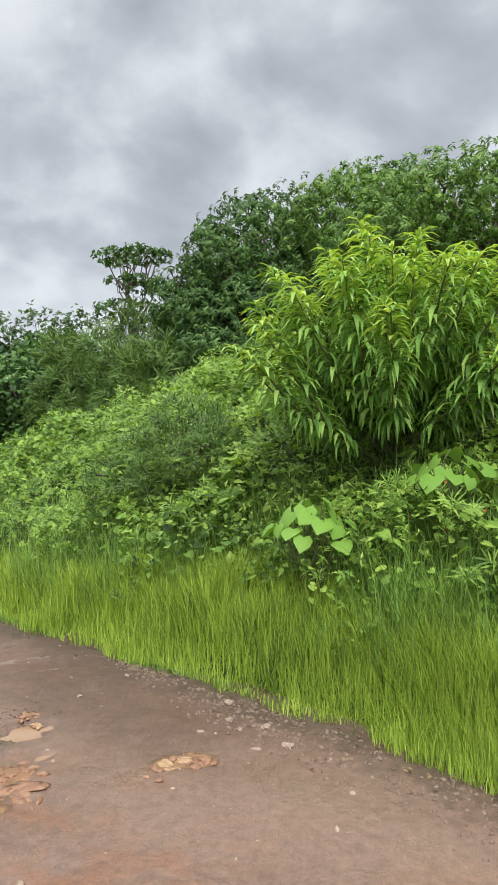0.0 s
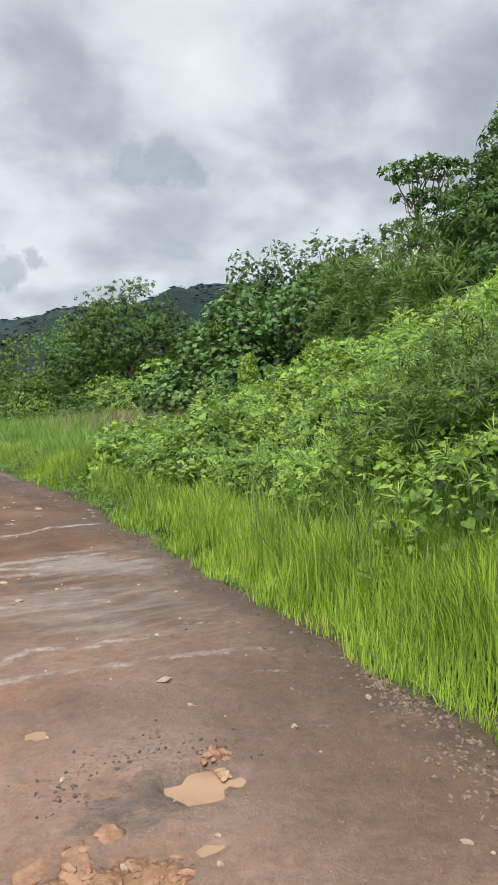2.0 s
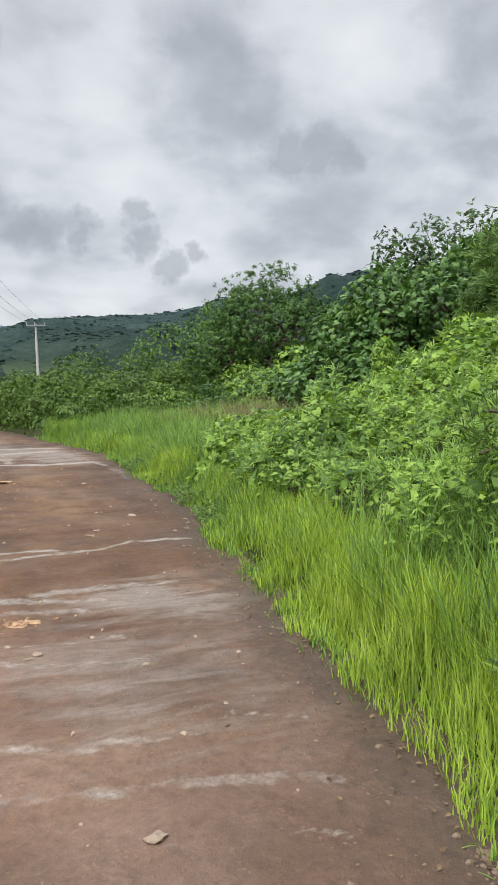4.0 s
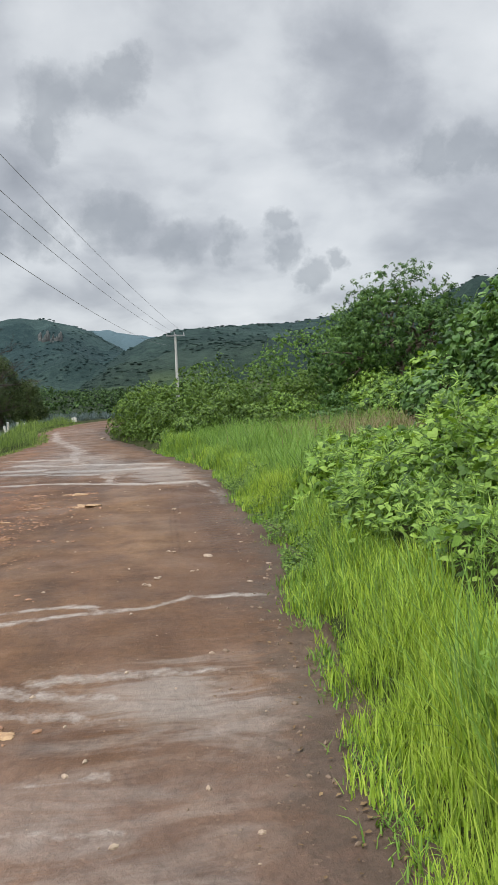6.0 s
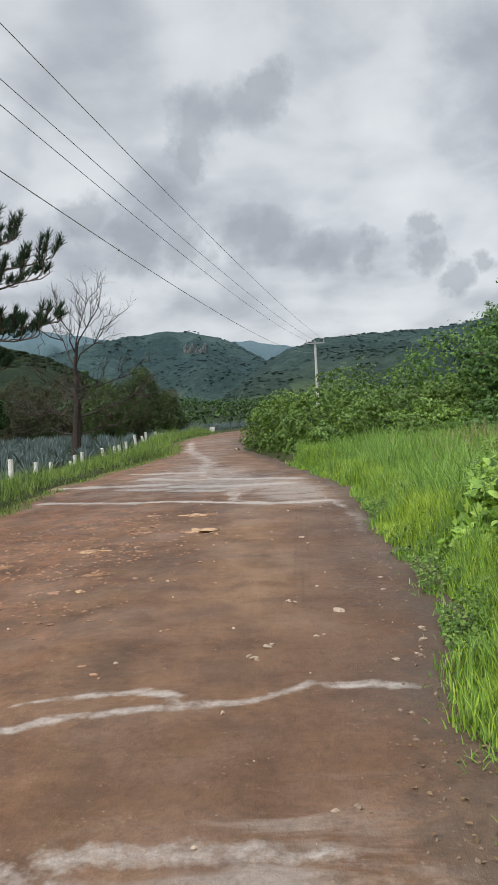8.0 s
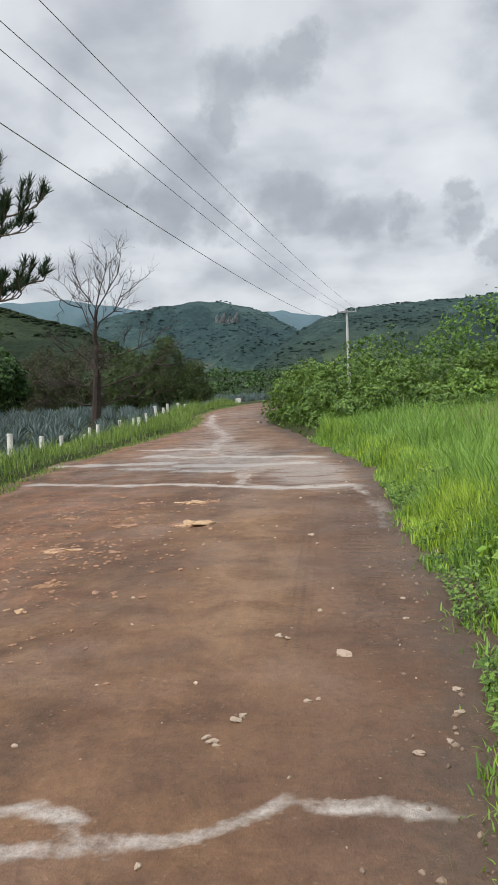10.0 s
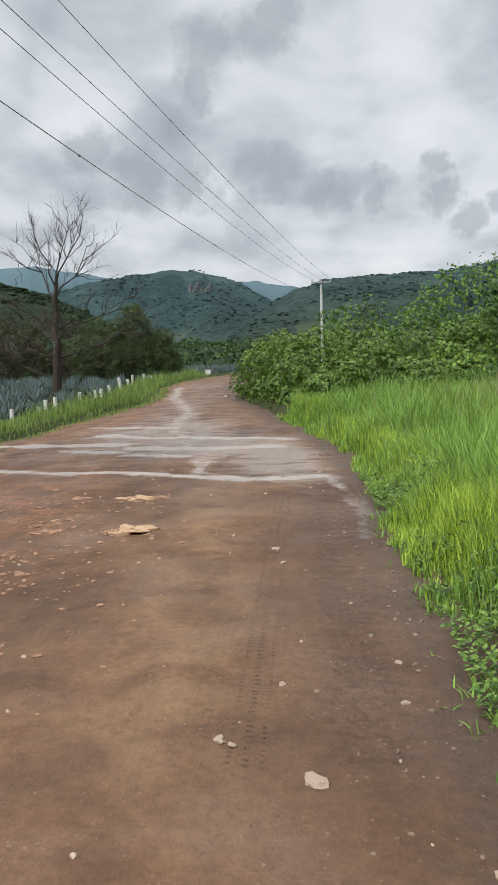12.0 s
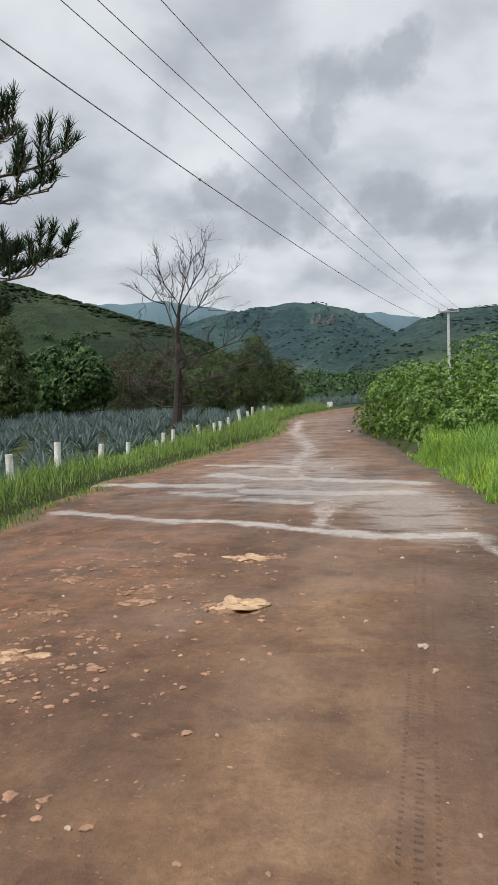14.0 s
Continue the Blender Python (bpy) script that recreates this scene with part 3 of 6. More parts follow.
SPRAY_LANCE = [spray(9, LANCE_V, LANCE_F, -0.1, 0.35, k) for k in range(3)]
SPRAY_OVAL = [spray(8, OVAL_V, OVAL_F, 0.15, 0.45, k + 5) for k in range(3)]
SIMPLE_V = [(0, 0, 0), (-0.3, 0.42, 0.02), (0.3, 0.42, 0.02), (0, 1.0, -0.18)]
SIMPLE_F = [(0, 2, 1), (1, 2, 3)]
SLIM_V = [(0, 0, 0), (-0.16, 0.42, 0.02), (0.16, 0.42, 0.02), (0, 1.0, -0.28)]
SPRAY_FAR = [spray(9, SIMPLE_V, SIMPLE_F, 0.15, 0.45, k + 15) for k in range(3)]
SPRAY_TINY = [spray(5, SIMPLE_V, SIMPLE_F, 0.3, 0.5, k + 21) for k in range(3)]
SPRAY_SLIM = [spray(8, SLIM_V, SIMPLE_F, 0.1, 0.45, k + 25) for k in range(3)]
SPRAY_LEAFY = [spray(11, SLIM_V, SIMPLE_F, -0.15, 0.4, k + 31) for k in range(3)]
SPRAY_FINE = [spray(14, [(0, 0, 0), (-0.05, 0.5, 0), (0.05, 0.5, 0), (0, 1, -0.1)], [(0, 2, 1), (1, 2, 3)], 0.5, 0.5, k + 9) for k in range(3)]


def shell(blobs, n, r, inner=0.35):
    """Places and outward directions over the skin of a heap of ellipsoids (x, y, z, rx, ry, rz)."""
    B = np.asarray(blobs, float)
    area = (B[:, 3] * B[:, 4] + B[:, 3] * B[:, 5] + B[:, 4] * B[:, 5])
    k = r.choice(len(B), n, p=area / area.sum())
    d = unit(r.normal(size=(n, 3)))
    deep = np.where(r.random(n) < inner, r.uniform(0.55, 0.9, n), r.uniform(0.88, 1.06, n))
    lump = 0.86 + 0.28 * vnoise(d[:, 0] * 3 + k * 7.3 + d[:, 2] * 2, d[:, 1] * 3 + d[:, 2] * 3)
    P = B[k, :3] + d * B[k, 3:] * (deep * lump)[:, None]
    keep = np.ones(n, bool)
    for i, b in enumerate(B):
        q = np.sum(((P - b[:3]) / b[3:]) ** 2, -1)
        keep &= (q > 0.45) | (k == i)
    return P[keep], unit(d / B[k, 3:])[keep]


def foliage(soup, blobs, n, sprays, size, r, lift=0.4, inner=0.35, fall=0.0):
    P, N = shell(blobs, n, r, inner)
    if len(sprays) == 1:
        # single leaves lie over the mass like shingles
        down = r.normal(0, 0.7, P.shape) + np.array([0, 0, -0.7]) + N * 0.25
        tv, tf = sprays[0]
        scatter(soup, tv, tf, P, turns(down, N * 0.6 + r.normal(0, 0.28, P.shape) + np.array([0, 0, 0.9])), r.uniform(size[0], size[1], len(P)))
        return
    ax = unit(N + r.normal(0, 0.35, P.shape) + np.array([0, 0, lift]))
    if fall:
        ax[:, 2] -= fall
        ax = unit(ax)
    which = r.integers(0, len(sprays), len(P))
    for i, (tv, tf) in enumerate(sprays):
        m = which == i
        if m.any():
            scatter(soup, tv, tf, P[m], turns(ax[m], N[m] + r.normal(0, 0.4, (m.sum(), 3)) + np.array([0.01, 0.02, 0.3])), r.uniform(size[0], size[1], m.sum()))


def tube(soup, pts, radii, sides=6):
    pts = np.asarray(pts, float)
    T = unit(np.gradient(pts, axis=0))
    ref = np.array([0.31, 0.95, 0.05]) if abs(T[0][2]) > 0.5 else np.array([0.05, 0.1, 1.0])
    X = unit(np.cross(T, ref))
    Y = np.cross(T, X)
    a = np.linspace(0, 2 * np.pi, sides, endpoint=False)
    ring = X[:, None] * np.cos(a)[None, :, None] + Y[:, None] * np.sin(a)[None, :, None]
    V = pts[:, None] + ring * np.asarray(radii)[:, None, None]
    n = len(pts)
    i, j = np.meshgrid(np.arange(n - 1), np.arange(sides), indexing="ij")
    F = np.stack([i * sides + j, i * sides + (j + 1) % sides, (i + 1) * sides + (j + 1) % sides, (i + 1) * sides + j], -1).reshape(-1, 4)
    soup.add(V.reshape(-1, 3), F)


def limb(a, b, r, sag=0.0, n=6, wob=0.06):
    """A crooked way from a to b."""
    a, b = np.asarray(a, float), np.asarray(b, float)
    t = np.linspace(0, 1, n)[:, None]
    L = np.linalg.norm(b - a)
    w = r.normal(0, wob * L, (n, 3)) * np.sin(t * np.pi)
    p = a + (b - a) * t + w
    p[:, 2] += sag * L * np.sin(t[:, 0] * np.pi)
    return p


# ---- the lie of the land ----
YR = [-60, -10, 0, 1, 2, 3, 4, 5, 6, 7.5, 9, 10.7, 12.3, 14, 16, 18, 20, 22, 25, 28, 32, 36, 40, 45, 50, 55, 60, 70]
XR = [-8, 1.8, 3.3, 3.5, 3.74, 3.93, 4.11, 4.28, 4.43, 4.62, 4.88, 5.14, 5.28, 5.38, 5.48, 5.56, 5.55, 5.3, 4.85, 4.4, 3.75, 3.6, 3.7, 4.5, 6.5, 10, 15, 24]
YL = [-60, -10, 0, 10, 18, 22, 25.6, 31, 35, 40, 45, 50, 55, 60, 70]
XL = [-15, -4.5, -2.2, -1.0, -0.1, 0.0, 0.55, 1.4, 1.3, 1.0, 1.2, 2.2, 4.2, 7.5, 14]


def xr(y):
    return np.interp(y, YR, XR)


def xl(y):
    return np.interp(y, YL, XL)


RIDGES = [  # distance, width, bearings (left positive), elevations in degrees
    (1500, 500, [-60, -4, 0, 9.6, 12.9, 14.9, 17, 19.8, 26, 60], [3, 4.1, 4.75, 5.2, 5.7, 6.1, 5.9, 6.0, 5.5, 4]),
    (900, 420, [-5, -1.6, 0.4, 2.1, 3.7, 5.4, 8.3, 11.2, 16, 30], [1.5, 3.5, 4.7, 5.1, 5.5, 5.6, 5.3, 4.9, 3.5, 2]),
    (650, 330, [-100, -60, -40, -30.9, -28.5, -24, -17.8, -15.7, -10.7, -5.9, -3.6, -1.2, 1.5], [3, 5, 7, 7.8, 7.4, 5.6, 5.3, 5.05, 4.75, 4.5, 3.95, 2.7, 0.8]),
    (240, 110, [8, 12, 14.2, 16.7, 19.5, 22.2, 24.9, 32, 60, 100], [0.6, 2.9, 3.9, 4.6, 5.6, 6.7, 7.3, 7.8, 6, 4]),
]


def ground_z(x, y):
    x, y = np.asarray(x, float), np.asarray(y, float)
    s, l = x - xr(y), xl(y) - x
    near = 1 - sstep(45, 75, y)
    bank = 1.6 * (1 - sstep(7.0, 13.0, y)) + 0.1
    right = 0.12 * sstep(0.2, 0.6, s) + bank * sstep(0.3, 4.3, s) + near * 0.27 * np.clip(s - 4.5, 0, 11) - near * 1.0 * sstep(18, 30, s)
    left = 0.07 * sstep(0.0, 0.5, l) - 0.62 * sstep(1.2, 3.4, l)
    z = np.where(s > 0, right, 0) + np.where(l > 0, left, 0)
    z = z - 0.12 * sstep(-0.5, -0.2, -np.maximum(s, l))
    z = z + 0.06 * (fbm(x * 0.9, y * 0.9, 3) - 0.5) * sstep(0, 0.5, np.maximum(s, l))
    z = z - 1.0 * sstep(70, 130, y)
    dx, dy = x - 4.2, y - 8.0
    R, A = np.hypot(dx, dy), np.degrees(np.arctan2(-dx, dy))
    for dist, width, bs, es in RIDGES:
        top = np.tan(np.radians(np.interp(A, bs, es, left=0.0, right=0.0))) * dist
        rough = (fbm(dx / width * 5, dy / width * 5, 11) - 0.5) * 0.3
        up = sstep(dist - width, dist, R + rough * width * (R < dist)) * (1 - 0.85 * sstep(dist, dist + 1.5 * width, R))
        # gullies and spurs run down the slopes
        spur = np.abs(2 * fbm(np.radians(A) * dist / width * 4.2 + dist, R / width * 0.9, 15, 4) - 1)
        up = up + 1.5 * (spur - 0.2) * up * (1 - up) * (R < dist) * (dist > 300)
        z = np.where(up > 1e-3, np.maximum(z, top * up + 1.5 * up - 0.8 * (1 - up)), z)
    z = z + sstep(110, 300, R) * (5.0 * (fbm(x * 0.045, y * 0.045, 5, 3) - 0.5))
    return z


def build_ground():
    ang = np.concatenate([np.linspace(-80, 42, 520), np.linspace(44, 278, 60)])
    rad = np.concatenate([np.linspace(0.3, 40, 90), np.geomspace(40.6, 2600, 110)])
    A, R = np.meshgrid(np.radians(ang), rad)
    X, Y = 4.2 - np.sin(A) * R, 8 + np.cos(A) * R
    V = np.stack([X, Y, ground_z(X, Y)], -1).reshape(-1, 3)
    n, m = len(rad), len(ang)
    i, j = np.meshgrid(np.arange(n - 1), np.arange(m), indexing="ij")
    F = np.stack([i * m + j, i * m + (j + 1) % m, (i + 1) * m + (j + 1) % m, (i + 1) * m + j], -1).reshape(-1, 4)
    cap = np.array([[k, (k + 1) % m, len(V)] for k in range(m)])
    V = np.concatenate([V, [[4.2, 8, float(ground_z(4.2, 8))]]])
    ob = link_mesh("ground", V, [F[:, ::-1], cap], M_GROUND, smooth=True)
    tagged(ob, "weedy earth bank, fields and forested hills round the road", "ground", kind="structure")


build_ground()
HOLE = [(2.79, 3.55, 0.2, 0.145, 0.05), (2.61, 3.16, 0.08, 0.05, 0.025), (2.40, 4.32, 0.06, 0.05, 0.02)]
OCHRE = [(3.34, 14.55, 0.26), (3.12, 14.62, 0.15), (3.12, 16.05, 0.22), (3.36, 16.15, 0.15), (2.2, 13.6, 0.2), (1.76, 15.34, 0.25), (2.0, 14.5, 0.2), (2.4, 12.4, 0.2), (2.92, 2.55, 0.2), (3.03, 2.43, 0.1), (2.97, 3.72, 0.08), (2.15, 3.2, 0.22), (2.05, 2.9, 0.2), (2.4, 3.1, 0.15), (2.95, 7.18, 0.17), (2.5, 15.0, 0.2), (1.3, 13.0, 0.3)]  # ochre rock patches: x, y, reach


def road_z(x, y):
    z = 0.03 * (fbm(x * 1.1, y * 1.1, 21) - 0.5) + 0.02 * (fbm(x * 5, y * 5, 22) - 0.5)
    c = (x - xl(y)) / np.maximum(xr(y) - xl(y), 0.1)
    z = z + 0.04 * np.sin(np.clip(c, 0, 1) * np.pi) - 0.02
    for hx, hy, a, b, d in HOLE:
        z = z - d * (1 - sstep(0.5, 1.15, np.hypot((x - hx) / a, (y - hy) / b) + 1.1 * (fbm(x * 8, y * 8, 23) - 0.5)))
    return z


def build_road():
    ys = np.concatenate([np.arange(-30, -1, 0.5), np.arange(-1, 2.7, 0.1), np.arange(2.7, 4.5, 0.03), np.arange(4.5, 10, 0.05), np.arange(10, 26, 0.09), np.arange(26, 70, 0.3)])
    u = np.concatenate([np.linspace(0, 0.5, 34, endpoint=False), np.linspace(0.5, 0.88, 76, endpoint=False), np.linspace(0.88, 1, 14)])
    U, Y = np.meshgrid(u, ys)
    jr = 0.28 * (fbm(ys * 1.4, ys * 0 + 3, 31) - 0.5) + 0.12 * (fbm(ys * 7, ys * 0, 32) - 0.5)
    jl = 0.5 * (fbm(ys * 1.1, ys * 0 + 9, 33) - 0.5)
    L, Rr = (xl(ys) + jl - 0.3)[:, None], (xr(ys) + jr + 0.3)[:, None]
    X = L + (Rr - L) * U
    Z = road_z(X, Y)
    edge = np.minimum(U, 1 - U) * (Rr - L)
    Z = Z - 0.07 * (1 - sstep(0.0, 0.12, edge))
    V = np.stack([X, Y, Z], -1).reshape(-1, 3)
    n, m = Y.shape
    i, j = np.meshgrid(np.arange(n - 1), np.arange(m - 1), indexing="ij")
    F = np.stack([i * m + j, i * m + j + 1, (i + 1) * m + j + 1, (i + 1) * m + j], -1).reshape(-1, 4)
    ob = link_mesh("road", V, F, M_ROAD, smooth=True)
    ob.data.attributes.new("rim", "FLOAT", "POINT").data.foreach_set("value", ((1 - U) * (Rr - L)).astype(np.float32).ravel())
    och = sum(np.exp(-((X - a) / w) ** 2 - ((Y - b) / (w * 0.75)) ** 2) for a, b, w in OCHRE)
    ob.data.attributes.new("ochre", "FLOAT", "POINT").data.foreach_set("value", np.clip(och, 0, 1).astype(np.float32).ravel())
    bx, by = X + 0.16 * (fbm(X * 1.7, Y * 1.7, 34) - 0.5), Y + 0.22 * (fbm(X * 1.6, Y * 1.6, 35) - 0.5) + 0.05 * (fbm(X * 7, Y * 7, 36) - 0.5)
    silt = np.zeros_like(X)
    for half, amount, way in NEAR_WASHES + FAR_WASHES:
        wide = (0.66 + 0.62 * sstep(12, 17, Y)) * half * (0.35 + 1.2 * vnoise(X * 2.1 + half * 90, Y * 2.1, 37))
        for (ax, ay), (ex, ey) in zip(way, way[1:]):
            q = np.clip(((bx - ax) * (ex - ax) + (by - ay) * (ey - ay)) / ((ex - ax) ** 2 + (ey - ay) ** 2), 0, 1)
            off = np.hypot(bx - ax - q * (ex - ax), by - ay - q * (ey - ay))
            silt = np.maximum(silt, amount * np.clip(1.25 - 0.55 * off / wide, 0, 1) * (1 + 0.35 * sstep(16, 18, Y)))
    sheet = sum(k * np.exp(-((X - a) / rx) ** 2 - ((Y - b) / ry) ** 2) for a, b, rx, ry, k in FILMS)
    s = xr(Y) - X
    damp = sstep(1.15, 0.6, s) * sstep(7.5, 9.5, Y) * (1 - sstep(15.5, 17.0, Y)) * 0.9 + 1.4 * sstep(1.4, 0.7, s) * sstep(1.9, 3.0, Y) * (1 - sstep(4.3, 5.6, Y)) + 0.5 * sstep(0.6, 0.1, s) * (1 - sstep(6.0, 7.5, Y)) + 0.5 * np.exp(-((X - 3.6) / 0.45) ** 2 - ((Y - 8.4) / 0.5) ** 2)
    tan = np.exp(-((X - 3.95) / 0.45) ** 2) * sstep(10.0, 11.5, Y) * (1 - sstep(15.5, 18, Y)) + 0.8 * np.exp(-((X - 2.6) / 0.6) ** 2 - ((Y - 11.0) / 2.2) ** 2) + 0.9 * np.exp(-((s + 0.02) / 0.13) ** 2 - ((Y - 8.5) / 1.1) ** 2)
    mud = 1.1 * np.exp(-((X - 2.68) / 0.42) ** 2 - ((Y - 3.6) / 0.24) ** 2) + 0.5 * np.exp(-((X - 2.45) / 0.3) ** 2 - ((Y - 3.45) / 0.2) ** 2)
    for key, val in (("silt", silt), ("sheet", sheet), ("damp", damp), ("tan", tan), ("mud", mud)):
        ob.data.attributes.new(key, "FLOAT", "POINT").data.foreach_set("value", np.clip(val, 0, 1.4).astype(np.float32).ravel())
    tagged(ob, "wet reddish-brown dirt road with pale sandy wash lines", "road", kind="structure")


build_road()


# ---- grasses and weeds ----
def blades(name, xs, ys, height, width, mat, label, r, lean=0.35):
    n = len(xs)
    s, l = xs - xr(ys), xl(ys) - xs
    z = np.where(np.maximum(s, l) < 0.15, road_z(xs, ys), np.maximum(ground_z(xs, ys), np.where(np.maximum(s, l) < 0.35, road_z(xs, ys) - 0.06, -9))) - 0.012
    a = r.uniform(0, 2 * np.pi, n)
    ln = np.abs(r.normal(0, lean, n))
    ax = np.stack([np.cos(a) * ln, np.sin(a) * ln, np.ones(n)], -1)
    up = np.stack([np.cos(a), np.sin(a), np.zeros(n) + 0.01], -1)
    soup = Soup()
    h = height * (0.45 + 0.8 * r.random(n) ** 0.8)
    w = width * r.uniform(0.7, 1.3, n)
    scatter(soup, BLADE3_V, BLADE3_F, np.stack([xs, ys, z], -1), turns(ax, up), np.stack([w, h, h * r.uniform(0.3, 1.3, n)], -1))
    return tagged(soup.link(name, mat), label, "grass", kind="stuff")


def strip_grass():
    r = np.random.default_rng(11)
    n = 100000
    ys = 0.2 + 25 * r.random(n) ** 1.75
    s = r.random(n) ** 0.8 * (0.85 + 0.45 * vnoise(ys * 0.7, ys * 0))
    xs = xr(ys) + 0.03 + s + 0.24 * (fbm(ys * 1.4, ys * 0 + 3, 31) - 0.5) + 0.2 * (vnoise(ys * 4.0, ys * 0 + 5) - 0.5)
    tuft = vnoise(xs * 3.0, ys * 3.0, 4)
    keep = tuft * 0.6 + 0.4 * vnoise(xs * 7, ys * 7, 15) + r.random(n) * 0.5 > 0.4
    keep &= (s < 0.72 + 0.2 * r.random(n)) | (ys < 5.5) | (ys > 12.5)
    xs, ys, s, tuft = xs[keep], ys[keep], s[keep], tuft[keep]
    h = (0.1 + (0.30 - 0.08 * sstep(7, 10, ys)) * sstep(0.02, 0.42, s)) * (0.35 + 0.8 * tuft ** 1.3 + 0.45 * vnoise(xs * 1.1, ys * 1.1, 14))
    lush = r.random(len(xs)) < 0.75 * sstep(7.0, 10.5, ys) * sstep(0.2, 0.6, fbm(xs * 0.9, ys * 0.9, 16) + 0.1)
    for m, nm, mt, lb in ((~lush, "roadside_grass", M_LIME, "tall bright lime-green grass along the road edge"), (lush, "mixed_roadside_grass", M_LUSH, "mid-green grass mixed along the road edge")):
        blades(nm, xs[m], ys[m], h[m], 0.0058 + 0.00045 * ys[m], mt, lb, r, 0.15)
    # darker, longer grass among the weeds behind it
    n = 24000
    ys = 0.0 + 10.5 * r.random(n)
    s = 0.45 + 1.9 * r.random(n) ** 1.3
    xs = xr(ys) + s
    keep = (fbm(xs * 1.3, ys * 1.3, 52) > 0.47) & (ys < 5 + 3 * r.random(n))
    xs, ys = xs[keep], ys[keep]
    blades("tall_bank_grass", xs, ys, 0.46 + 0.35 * vnoise(xs * 2, ys * 2, 8), 0.007 + 0.0003 * ys, M_LUSH, "longer darker grass growing among the bank weeds", r, 0.38)
    # creeping mat at the muddy edge
    n = 30000
    ys = 0.5 + 17 * r.random(n) ** 1.1
    xs = xr(ys) + 0.28 - np.abs(r.normal(0, 0.10 + 0.02 * sstep(4, 9, ys), n)) + 0.3 * (fbm(ys * 1.4, ys * 0 + 3, 31) - 0.5)
    keep = fbm(xs * 2.2, ys * 2.2, 53) > 0.47 - 0.03 * sstep(4, 9, ys)
    xs, ys = xs[keep], ys[keep]
    blades("creeping_grass", xs, ys, 0.075 + 0 * xs, 0.0055 + 0.0004 * ys, M_LUSH, "low creeping grass on the muddy road edge", r, 0.9)
    n = 32000
    ys = 12 + 14.5 * r.random(n)
    xs = xr(ys) + 0.7 + 5.0 * r.random(n) * sstep(9.5, 14.5, ys)
    h = (0.42 + 0.3 * vnoise(xs * 0.8, ys * 0.8, 9)) * (0.7 + 0.5 * vnoise(xs * 3, ys * 3, 19))
    blades("meadow_grass", xs, ys, h, 0.015, M_LUSH, "tall soft green grass in the hollow beside the road", r, 0.35)
    n = 3500
    xs, ys = r.normal(9.6, 0.9, n), r.normal(19.3, 1.6, n)
    blades("seeding_grass", xs, ys, 0.75 + 0 * xs, 0.012, M_SEED, "dry pinkish seeding grass at the meadow edge", r, 0.3)
    n = 34000
    ys = 15 + 36 * r.random(n) ** 1.3
    xs = xl(ys) + 0.12 - 2.5 * r.random(n) ** 0.9 + 0.5 * (fbm(ys * 1.1, ys * 0 + 9, 33) - 0.5)
    h = (0.1 + 0.38 * sstep(0.1, 1.0, xl(ys) - xs)) * (0.5 + 1.0 * vnoise(xs * 1.7, ys * 1.7, 6)) * (1 - 0.75 * sstep(0.8, 1.6, xl(ys) - xs)) * (0.8 + 0.3 * sstep(22, 32, ys))
    blades("verge_grass", xs, ys, h, 0.012, M_MEADOW, "ragged green grass verge between road and fence", r, 0.45)


strip_grass()


def canopy(x, y):
    """Height of the weeds above the soil."""
    return 0.08 + 0.8 * fbm(x * 0.8, y * 0.8, 41) ** 1.4 + 0.42 * vnoise(x * 2.3, y * 2.3, 44) ** 1.5


